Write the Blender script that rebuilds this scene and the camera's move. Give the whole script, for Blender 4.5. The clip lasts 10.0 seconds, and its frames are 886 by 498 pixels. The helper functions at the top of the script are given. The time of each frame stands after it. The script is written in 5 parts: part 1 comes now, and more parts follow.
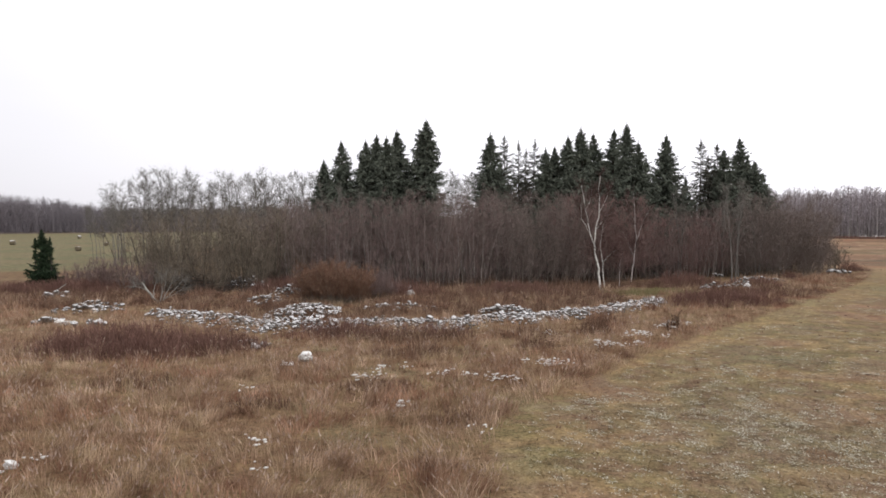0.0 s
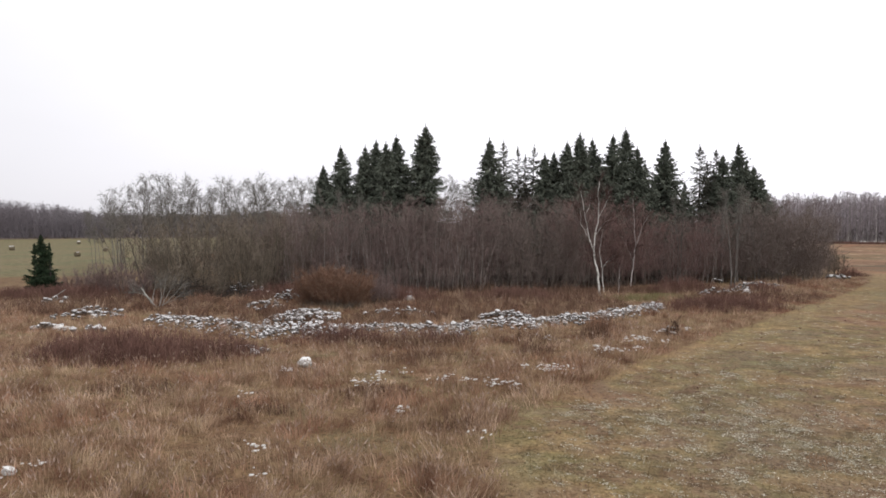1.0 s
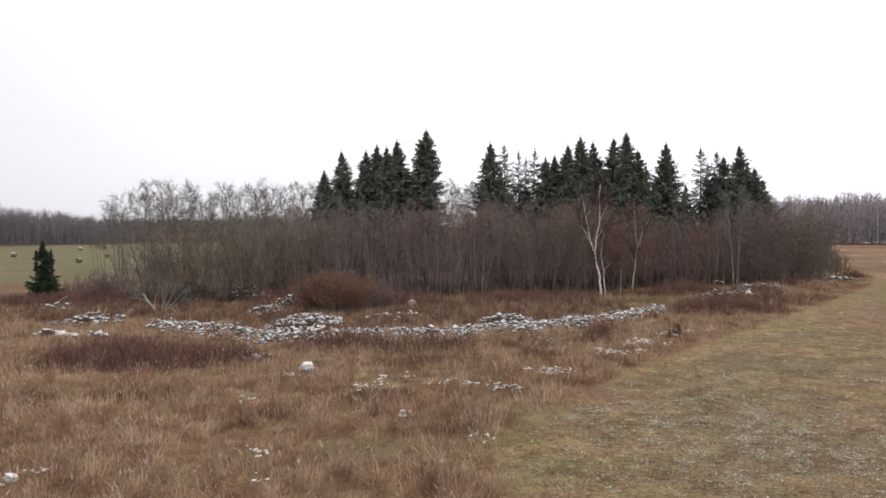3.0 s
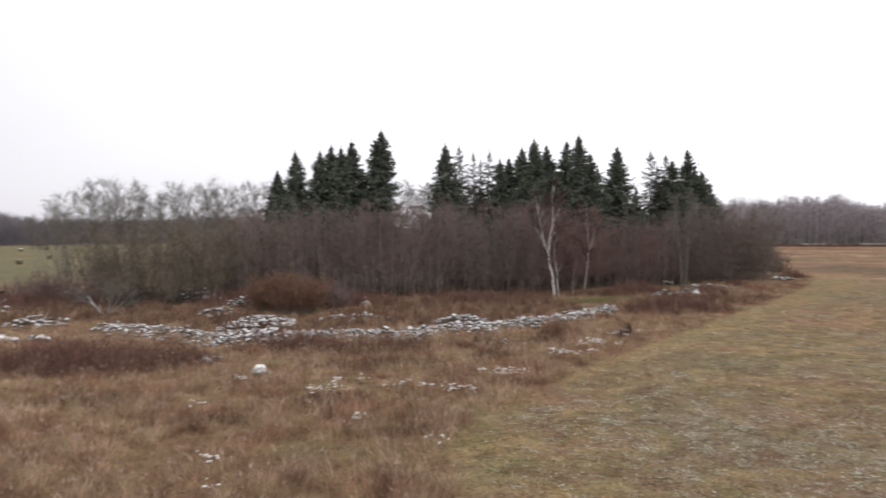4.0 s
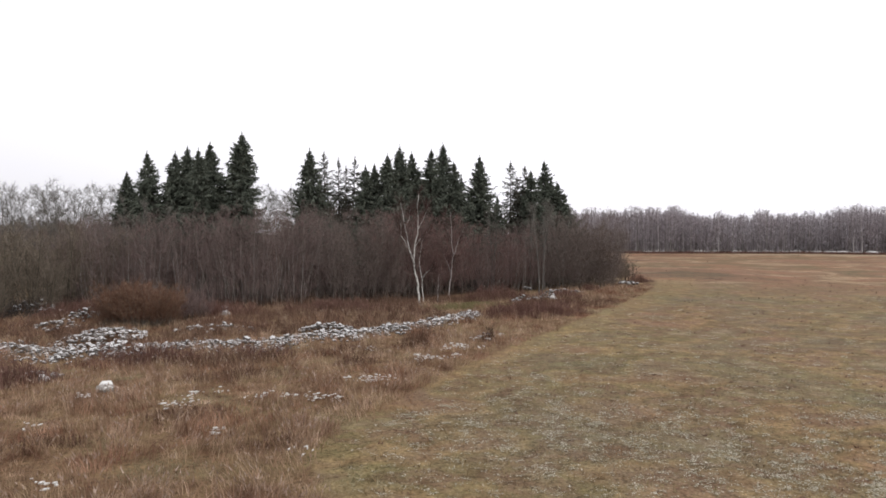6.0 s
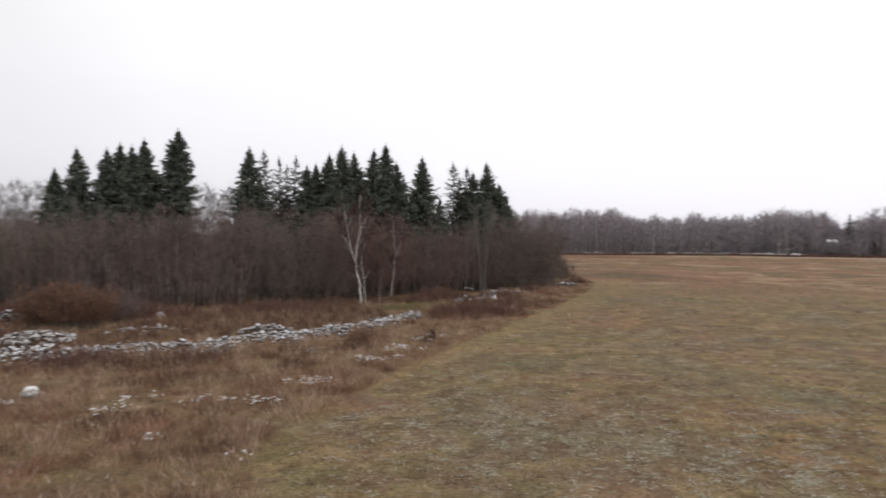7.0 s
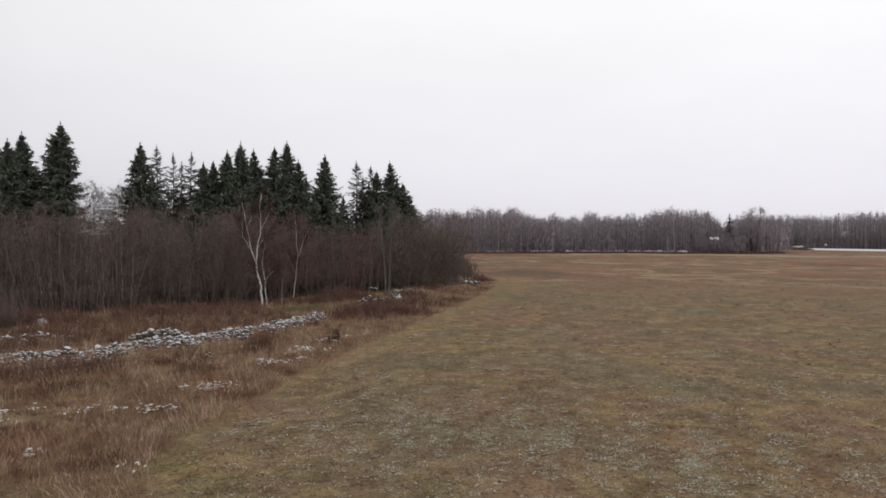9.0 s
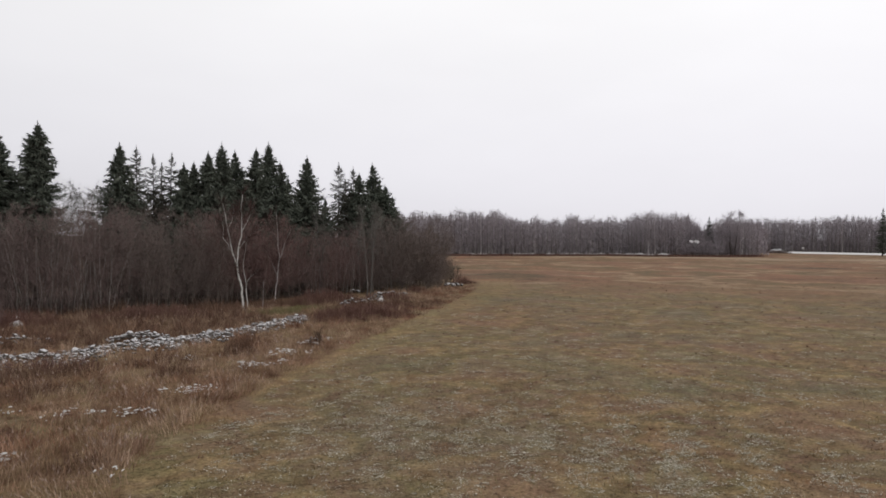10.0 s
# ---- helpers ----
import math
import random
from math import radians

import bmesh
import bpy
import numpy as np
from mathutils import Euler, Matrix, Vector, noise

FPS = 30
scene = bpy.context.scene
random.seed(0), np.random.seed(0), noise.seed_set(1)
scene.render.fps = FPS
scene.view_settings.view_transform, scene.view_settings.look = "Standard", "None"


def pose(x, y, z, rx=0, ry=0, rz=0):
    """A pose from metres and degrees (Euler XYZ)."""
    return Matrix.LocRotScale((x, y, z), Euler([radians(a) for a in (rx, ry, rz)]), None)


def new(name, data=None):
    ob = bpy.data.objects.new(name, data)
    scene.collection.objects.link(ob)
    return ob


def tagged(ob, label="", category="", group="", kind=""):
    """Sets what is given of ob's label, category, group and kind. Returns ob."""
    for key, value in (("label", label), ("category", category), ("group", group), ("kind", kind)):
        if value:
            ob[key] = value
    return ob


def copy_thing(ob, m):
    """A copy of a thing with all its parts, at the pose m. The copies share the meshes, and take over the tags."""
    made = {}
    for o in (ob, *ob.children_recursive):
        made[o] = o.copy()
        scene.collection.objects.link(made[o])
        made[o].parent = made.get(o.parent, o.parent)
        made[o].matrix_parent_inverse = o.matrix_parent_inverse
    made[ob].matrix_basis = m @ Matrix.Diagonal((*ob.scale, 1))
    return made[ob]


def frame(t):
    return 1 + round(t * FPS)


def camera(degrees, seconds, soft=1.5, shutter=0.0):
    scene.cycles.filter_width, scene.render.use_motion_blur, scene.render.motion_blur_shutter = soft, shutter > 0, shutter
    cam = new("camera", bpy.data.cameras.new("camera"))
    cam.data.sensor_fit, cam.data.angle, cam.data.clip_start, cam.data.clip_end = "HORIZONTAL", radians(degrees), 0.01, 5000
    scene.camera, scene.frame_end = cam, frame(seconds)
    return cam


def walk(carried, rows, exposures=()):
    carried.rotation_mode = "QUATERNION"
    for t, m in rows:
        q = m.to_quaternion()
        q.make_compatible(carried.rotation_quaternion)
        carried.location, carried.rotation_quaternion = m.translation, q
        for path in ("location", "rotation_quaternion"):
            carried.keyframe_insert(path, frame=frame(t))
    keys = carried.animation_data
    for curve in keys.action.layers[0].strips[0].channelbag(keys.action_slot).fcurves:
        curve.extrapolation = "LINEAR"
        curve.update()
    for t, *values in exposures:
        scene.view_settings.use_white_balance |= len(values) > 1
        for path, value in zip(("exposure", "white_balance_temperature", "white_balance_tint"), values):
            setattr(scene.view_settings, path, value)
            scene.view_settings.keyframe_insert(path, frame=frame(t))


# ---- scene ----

# ================= camera =================
cam = camera(65.55, 10.0, soft=1.65, shutter=0.22)
# seconds, yaw, pitch, roll: somebody stands on a raised spot and pans in two quick turns
ROWS = [
    (0.0, -0.06, -2.70, -0.06), (0.5, -0.24, -2.23, 0.51), (1.0, -0.11, -2.25, -0.05), (1.5, 0.14, -1.90, 0.23),
    (2.0, -0.10, -1.80, 0.40), (2.5, 0.02, -2.02, 0.39), (2.7, 0.01, -1.99, 0.36), (3.8, -0.25, -1.84, 0.20),
    (3.9, -1.35, -1.84, 0.20), (4.0, -3.76, -1.85, 0.19), (4.1, -6.95, -1.86, 0.16), (4.2, -9.9, -1.87, 0.12),
    (4.3, -12.4, -1.87, 0.08), (4.4, -14.05, -1.87, 0.03), (4.5, -14.71, -1.87, -0.02), (5.0, -15.00, -1.71, -0.17),
    (5.5, -14.87, -1.31, -0.04), (5.7, -14.88, -1.28, -0.08), (6.8, -15.2, -1.24, -0.26), (6.9, -16.95, -1.20, -0.36),
    (7.0, -19.70, -1.18, -0.45), (7.1, -22.7, -1.24, -0.54), (7.2, -25.5, -1.31, -0.60), (7.3, -27.55, -1.38, -0.65),
    (7.4, -28.8, -1.47, -0.67), (7.5, -29.39, -1.52, -0.67), (8.0, -28.38, -1.60, -0.50), (8.5, -28.33, -1.26, -0.38),
    (9.0, -27.67, -1.18, -0.19), (9.5, -27.77, -1.11, -0.36), (10.0, -29.13, -0.98, -0.38)]
walk(cam, [(t, pose(0, 0, 6.5, 90 + p, r, y)) for t, y, p, r in ROWS],
     exposures=[(0.0, -0.03), (0.5, -0.07), (2.7, -0.08), (3.8, -0.09), (4.5, -0.14), (5.7, -0.15), (6.8, -0.3), (7.0, -0.45), (7.5, -0.6), (8.5, -0.69), (10.0, -0.70)])

# ================= sky and light =================
SUN_EL, SUN_AZ = radians(24), radians(150)
world = bpy.data.worlds.new("overcast_sky")
scene.world = world
world.use_nodes = True
wt = world.node_tree
wt.nodes.clear()
w_out = wt.nodes.new("ShaderNodeOutputWorld")
w_sky = wt.nodes.new("ShaderNodeTexSky")
w_sky.sky_type, w_sky.sun_disc = "NISHITA", False
w_sky.sun_elevation, w_sky.sun_rotation = SUN_EL, SUN_AZ
w_b1 = wt.nodes.new("ShaderNodeBackground")
w_b1.inputs[1].default_value = 0.004
w_b2 = wt.nodes.new("ShaderNodeBackground")
w_b2.inputs[1].default_value = 1.42
w_add = wt.nodes.new("ShaderNodeAddShader")
w_co = wt.nodes.new("ShaderNodeTexCoord")
w_sep = wt.nodes.new("ShaderNodeSeparateXYZ")
w_map = wt.nodes.new("ShaderNodeMapping")
w_map.inputs["Scale"].default_value = (1.0, 1.0, 3.0)
w_noise = wt.nodes.new("ShaderNodeTexNoise")
w_noise.inputs["Scale"].default_value = 2.2
w_noise.inputs["Detail"].default_value = 4
w_ramp = wt.nodes.new("ShaderNodeValToRGB")
w_ramp.color_ramp.elements[0].position, w_ramp.color_ramp.elements[0].color = 0.0, (0.80, 0.785, 0.84, 1)
w_ramp.color_ramp.elements[1].position, w_ramp.color_ramp.elements[1].color = 0.35, (1.06, 1.05, 1.06, 1)
e = w_ramp.color_ramp.elements.new(0.12)
e.color = (0.92, 0.905, 0.95, 1)
w_cl = wt.nodes.new("ShaderNodeMapRange")
w_cl.inputs[1].default_value, w_cl.inputs[2].default_value = 0.3, 0.7
w_cl.inputs[3].default_value, w_cl.inputs[4].default_value = 0.97, 1.03
w_side = wt.nodes.new("ShaderNodeMapRange")
w_side.inputs[1].default_value, w_side.inputs[2].default_value = -0.62, -0.05
w_side.inputs[3].default_value, w_side.inputs[4].default_value = 0.76, 1.0
w_both = wt.nodes.new("ShaderNodeMath")
w_both.operation = "MULTIPLY"
w_open = wt.nodes.new("ShaderNodeMapRange")
w_open.inputs[1].default_value, w_open.inputs[2].default_value = -0.2, 0.75
w_open.inputs[3].default_value, w_open.inputs[4].default_value = 0.925, 1.11
w_all = wt.nodes.new("ShaderNodeMath")
w_all.operation = "MULTIPLY"
w_mul = wt.nodes.new("ShaderNodeVectorMath")
w_mul.operation = "SCALE"
for a, b in ((w_co.outputs["Generated"], w_sep.inputs[0]), (w_sep.outputs[2], w_ramp.inputs[0]), (w_co.outputs["Generated"], w_map.inputs[0]),
             (w_map.outputs[0], w_noise.inputs["Vector"]), (w_noise.outputs[0], w_cl.inputs[0]), (w_ramp.outputs[0], w_mul.inputs[0]),
             (w_sep.outputs[0], w_side.inputs[0]), (w_cl.outputs[0], w_both.inputs[0]), (w_side.outputs[0], w_both.inputs[1]), (w_sep.outputs[0], w_open.inputs[0]), (w_both.outputs[0], w_all.inputs[0]), (w_open.outputs[0], w_all.inputs[1]), (w_all.outputs[0], w_mul.inputs["Scale"]), (w_mul.outputs[0], w_b2.inputs[0]), (w_sky.outputs[0], w_b1.inputs[0]),
             (w_b1.outputs[0], w_add.inputs[0]), (w_b2.outputs[0], w_add.inputs[1]), (w_add.outputs[0], w_out.inputs[0])):
    wt.links.new(a, b)
sun = new("sun", bpy.data.lights.new("sun", "SUN"))
sun.data.energy, sun.data.angle, sun.data.color = 0.85, radians(30), (1.0, 0.97, 0.93)
sun.rotation_euler = (math.pi / 2 - SUN_EL, 0, math.pi - SUN_AZ)


# ================= materials =================
def base_material(name, rough=0.85, spec=0.2):
    m = bpy.data.materials.new(name)
    m.use_nodes = True
    nt = m.node_tree
    b = nt.nodes["Principled BSDF"]
    b.inputs["Roughness"].default_value = rough
    b.inputs["Specular IOR Level"].default_value = spec
    return m, nt, b


def add_noise(nt, scale, detail=3.0, stretch=None):
    co = nt.nodes.new("ShaderNodeTexCoord")
    mp = nt.nodes.new("ShaderNodeMapping")
    if stretch:
        mp.inputs["Scale"].default_value = stretch
    n = nt.nodes.new("ShaderNodeTexNoise")
    n.inputs["Scale"].default_value = scale
    n.inputs["Detail"].default_value = detail
    nt.links.new(co.outputs["Object"], mp.inputs[0])
    nt.links.new(mp.outputs[0], n.inputs["Vector"])
    return n.outputs[0]


def ramp(nt, fac, stops, k=1.0):
    r = nt.nodes.new("ShaderNodeValToRGB")
    els = r.color_ramp.elements
    while len(els) < len(stops):
        els.new(0.5)
    for el, (p, c) in zip(els, stops):
        el.position, el.color = p, (*(v * k for v in c), 1)
    nt.links.new(fac, r.inputs[0])
    return r.outputs[0]


def span(nt, fac, a, b, c=0.0, d=1.0):
    r = nt.nodes.new("ShaderNodeMapRange")
    for i, v in enumerate((a, b, c, d)):
        r.inputs[i + 1].default_value = v
    nt.links.new(fac, r.inputs[0])
    return r.outputs[0]


def blend(nt, fac, a, b, how="MIX"):
    m = nt.nodes.new("ShaderNodeMix")
    m.data_type, m.blend_type = "RGBA", how
    for sock, v in ((m.inputs[0], fac), (m.inputs[6], a), (m.inputs[7], b)):
        if isinstance(v, (int, float)):
            sock.default_value = v
        elif isinstance(v, tuple):
            sock.default_value = (*v, 1)
        else:
            nt.links.new(v, sock)
    return m.outputs[2]


def math_node(nt, op, a, b):
    m = nt.nodes.new("ShaderNodeMath")
    m.operation = op
    for sock, v in zip(m.inputs, (a, b)):
        if isinstance(v, (int, float)):
            sock.default_value = v
        else:
            nt.links.new(v, sock)
    return m.outputs[0]


def bump(nt, b, height, strength, dist):
    n = nt.nodes.new("ShaderNodeBump")
    n.inputs["Strength"].default_value, n.inputs["Distance"].default_value = strength, dist
    nt.links.new(height, n.inputs["Height"])
    nt.links.new(n.outputs[0], b.inputs["Normal"])


def plant_material(name, stops, patch=0.35, patch_stops=None, amount=0.5, rough=0.8, k=0.66, tuft=0.0):
    """Leaves, blades and twigs: each island its own shade, with drifts of colour across the place."""
    m, nt, b = base_material(name, rough, 0.15)
    g = nt.nodes.new("ShaderNodeNewGeometry")
    c = ramp(nt, g.outputs["Random Per Island"], stops, k)
    if patch_stops:
        n = span(nt, add_noise(nt, patch, 4.0), 0.32, 0.68)
        c = blend(nt, amount, c, ramp(nt, n, patch_stops, k))
    if tuft:
        c = blend(nt, tuft, c, ramp(nt, add_noise(nt, 1.1, 3.0, (1, 1, 0.3)), [(0.3, (0.42, 0.33, 0.30)), (0.42, (0.78, 0.68, 0.62)), (0.52, (0.97, 0.95, 0.85)), (0.7, (1.46, 1.45, 1.40))]), "MULTIPLY")
    nt.links.new(c, b.inputs["Base Color"])
    return m


def bark_material(name, dark, light, scale=6.0, rough=0.9, k=0.66):
    m, nt, b = base_material(name, rough, 0.15)
    n = add_noise(nt, scale, 4.0, (1, 1, 0.25))
    o = nt.nodes.new("ShaderNodeObjectInfo")
    c = ramp(nt, n, [(0.3, dark), (0.7, light)], k)
    hsv = nt.nodes.new("ShaderNodeHueSaturation")
    nt.links.new(span(nt, o.outputs["Random"], 0, 1, 0.8, 1.2), hsv.inputs["Value"])
    nt.links.new(c, hsv.inputs["Color"])
    nt.links.new(hsv.outputs[0], b.inputs["Base Color"])
    bump(nt, b, n, 0.5, 0.02)
    return m


MAT = {}
MAT["spruce_needles"] = plant_material("spruce_needles", [(0.0, (0.020, 0.023, 0.018)), (0.6, (0.033, 0.038, 0.030)), (1.0, (0.054, 0.058, 0.047))], k=3.0)
MAT["young_needles"] = plant_material("young_needles", [(0.0, (0.012, 0.022, 0.012)), (0.6, (0.024, 0.04, 0.02)), (1.0, (0.04, 0.062, 0.032))], k=1.0)
MAT["grey_needles"] = plant_material("grey_needles", [(0.0, (0.06, 0.062, 0.05)), (0.6, (0.11, 0.108, 0.088)), (1.0, (0.17, 0.16, 0.135))], k=0.95)
MAT["spruce_bark"] = bark_material("spruce_bark", (0.06, 0.05, 0.045), (0.13, 0.11, 0.10))
MAT["sapling_bark"] = bark_material("sapling_bark", (0.10, 0.085, 0.07), (0.24, 0.21, 0.18), k=1.0)
MAT["pole_bark"] = bark_material("pole_bark", (0.14, 0.12, 0.10), (0.36, 0.33, 0.31), k=1.12)
MAT["sapling_twigs"] = plant_material("sapling_twigs", [(0.0, (0.055, 0.041, 0.038)), (0.6, (0.11, 0.082, 0.075)), (1.0, (0.18, 0.142, 0.13))],
                                      0.12, [(0.0, (0.098, 0.055, 0.055)), (1.0, (0.128, 0.112, 0.10))], 0.6, k=1.6)
MAT["red_twigs"] = plant_material("red_twigs", [(0.0, (0.085, 0.05, 0.046)), (0.6, (0.135, 0.085, 0.078)), (1.0, (0.18, 0.12, 0.11))], k=1.5)
MAT["dome_twigs"] = plant_material("dome_twigs", [(0.0, (0.05, 0.04, 0.036)), (0.6, (0.09, 0.07, 0.062)), (1.0, (0.13, 0.105, 0.097))], k=1.9)
MAT["willow_twigs"] = plant_material("willow_twigs", [(0.0, (0.07, 0.055, 0.043)), (0.6, (0.135, 0.109, 0.085)), (1.0, (0.20, 0.17, 0.135))], k=1.28)
MAT["willow_bark"] = bark_material("willow_bark", (0.07, 0.06, 0.045), (0.18, 0.16, 0.12))
MAT["pale_bark"] = bark_material("pale_bark", (0.14, 0.13, 0.12), (0.30, 0.28, 0.26))
MAT["pale_twigs"] = plant_material("pale_twigs", [(0.0, (0.13, 0.12, 0.105)), (0.6, (0.22, 0.20, 0.18)), (1.0, (0.30, 0.28, 0.25))], k=0.68)
MAT["birch_twigs"] = plant_material("birch_twigs", [(0.0, (0.08, 0.05, 0.045)), (1.0, (0.16, 0.10, 0.09))])
MAT["dull_bark"] = bark_material("dull_bark", (0.34, 0.30, 0.29), (0.62, 0.57, 0.55), k=0.85)
MAT["dead_wood"] = bark_material("dead_wood", (0.32, 0.30, 0.27), (0.55, 0.52, 0.48))
# Distance haze is put into the far twigs' colour: pale, even, mauve-grey.
MAT["hazed_far_twigs"] = plant_material("hazed_far_twigs", [(0.0, (0.093, 0.085, 0.091)), (0.6, (0.107, 0.097, 0.104)), (1.0, (0.122, 0.112, 0.118))],
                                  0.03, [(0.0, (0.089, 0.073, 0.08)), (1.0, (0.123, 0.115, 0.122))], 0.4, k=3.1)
# the same haze tint, kept darker for the woods beyond the green field
MAT["hazed_hill_twigs"] = plant_material("hazed_hill_twigs", [(0.0, (0.075, 0.066, 0.073)), (0.6, (0.088, 0.078, 0.085)), (1.0, (0.105, 0.094, 0.10))],
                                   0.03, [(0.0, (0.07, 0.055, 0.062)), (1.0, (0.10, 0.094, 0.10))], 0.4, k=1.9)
# grey to white bark of its own, also lightened for the distance haze
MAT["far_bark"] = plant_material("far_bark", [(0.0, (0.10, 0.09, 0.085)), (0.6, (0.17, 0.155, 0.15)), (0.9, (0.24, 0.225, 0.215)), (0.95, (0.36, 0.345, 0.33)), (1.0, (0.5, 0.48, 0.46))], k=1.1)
MAT["rust_twigs"] = plant_material("rust_twigs", [(0.0, (0.12, 0.062, 0.045)), (0.6, (0.22, 0.12, 0.08)), (1.0, (0.40, 0.255, 0.175))], k=0.76)
MAT["weed_stems"] = plant_material("weed_stems", [(0.0, (0.06, 0.03, 0.028)), (0.6, (0.13, 0.071, 0.063)), (1.0, (0.225, 0.135, 0.115))],
                                   0.8, [(0.0, (0.09, 0.048, 0.04)), (1.0, (0.17, 0.10, 0.078))], 0.4, k=1.15, tuft=0.5)
MAT["dock"] = plant_material("dock", [(0.0, (0.035, 0.018, 0.014)), (1.0, (0.08, 0.04, 0.03))])
MAT["dry_grass"] = plant_material("dry_grass", [(0.0, (0.09, 0.052, 0.036)), (0.25, (0.205, 0.125, 0.08)), (0.7, (0.335, 0.228, 0.165)), (1.0, (0.54, 0.43, 0.345))],
                                  0.34, [(0.0, (0.19, 0.092, 0.068)), (0.22, (0.26, 0.152, 0.11)), (0.4, (0.15, 0.095, 0.068)), (0.55, (0.35, 0.255, 0.20)), (0.72, (0.25, 0.205, 0.135)), (0.85, (0.28, 0.165, 0.125)), (1.0, (0.45, 0.36, 0.295))], 0.66, k=1.2, tuft=0.9)
MAT["seed_heads"] = plant_material("seed_heads", [(0.0, (0.22, 0.15, 0.115)), (0.6, (0.36, 0.27, 0.215)), (1.0, (0.52, 0.42, 0.35))],
                                   0.34, [(0.0, (0.27, 0.165, 0.125)), (1.0, (0.46, 0.36, 0.30))], 0.5, k=0.86)
MAT["rust_grass"] = plant_material("rust_grass", [(0.0, (0.10, 0.056, 0.044)), (0.6, (0.21, 0.128, 0.096)), (1.0, (0.36, 0.25, 0.19))],
                                   0.3, [(0.0, (0.14, 0.077, 0.065)), (0.5, (0.17, 0.105, 0.08)), (1.0, (0.215, 0.145, 0.105))], 0.5, k=0.76, tuft=0.75)
MAT["short_grass"] = plant_material("short_grass", [(0.0, (0.20, 0.135, 0.075)), (0.25, (0.23, 0.165, 0.088)), (0.6, (0.28, 0.21, 0.115)), (0.88, (0.36, 0.30, 0.19)), (1.0, (0.6, 0.56, 0.45))],
                                    0.3, [(0.0, (0.30, 0.15, 0.082)), (0.5, (0.26, 0.19, 0.10)), (1.0, (0.21, 0.185, 0.09))], 0.6, k=0.85, tuft=0.6)
MAT["moss_grass"] = plant_material("moss_grass", [(0.0, (0.12, 0.11, 0.05)), (0.6, (0.21, 0.185, 0.09)), (1.0, (0.32, 0.275, 0.16))], k=1.0)
MAT["straw"] = plant_material("straw", [(0.0, (0.30, 0.25, 0.15)), (1.0, (0.45, 0.38, 0.25))])


def snow_material():
    m, nt, b = base_material("snow", 0.7, 0.3)
    n = add_noise(nt, 8.0, 4.0)
    nt.links.new(ramp(nt, n, [(0.2, (0.55, 0.54, 0.53)), (0.8, (0.78, 0.77, 0.76))]), b.inputs["Base Color"])
    bump(nt, b, n, 0.4, 0.03)
    return m


def stone_material():
    """Grey field stone with lichen; wet snow lies on what faces up."""
    m, nt, b = base_material("snowy_stone", 0.85, 0.25)
    g = nt.nodes.new("ShaderNodeNewGeometry")
    o = nt.nodes.new("ShaderNodeObjectInfo")
    n = add_noise(nt, 5.0, 5.0)
    fine = add_noise(nt, 26.0, 3.0)
    stone = ramp(nt, n, [(0.25, (0.08, 0.07, 0.065)), (0.6, (0.15, 0.135, 0.125)), (0.8, (0.22, 0.21, 0.19))])
    sep = nt.nodes.new("ShaderNodeSeparateXYZ")
    nt.links.new(g.outputs["True Normal"], sep.inputs[0])
    up = math_node(nt, "ADD", sep.outputs[2], span(nt, n, 0.2, 0.8, -0.35, 0.35))
    up = math_node(nt, "ADD", up, span(nt, o.outputs["Random"], 0, 1, -0.35, 0.2))
    mask = span(nt, up, 0.53, 0.70)
    snow = ramp(nt, fine, [(0.3, (0.44, 0.43, 0.435)), (0.7, (0.70, 0.69, 0.695))], 1.0)
    nt.links.new(blend(nt, mask, stone, snow), b.inputs["Base Color"])
    bump(nt, b, fine, 0.5, 0.03)
    return m


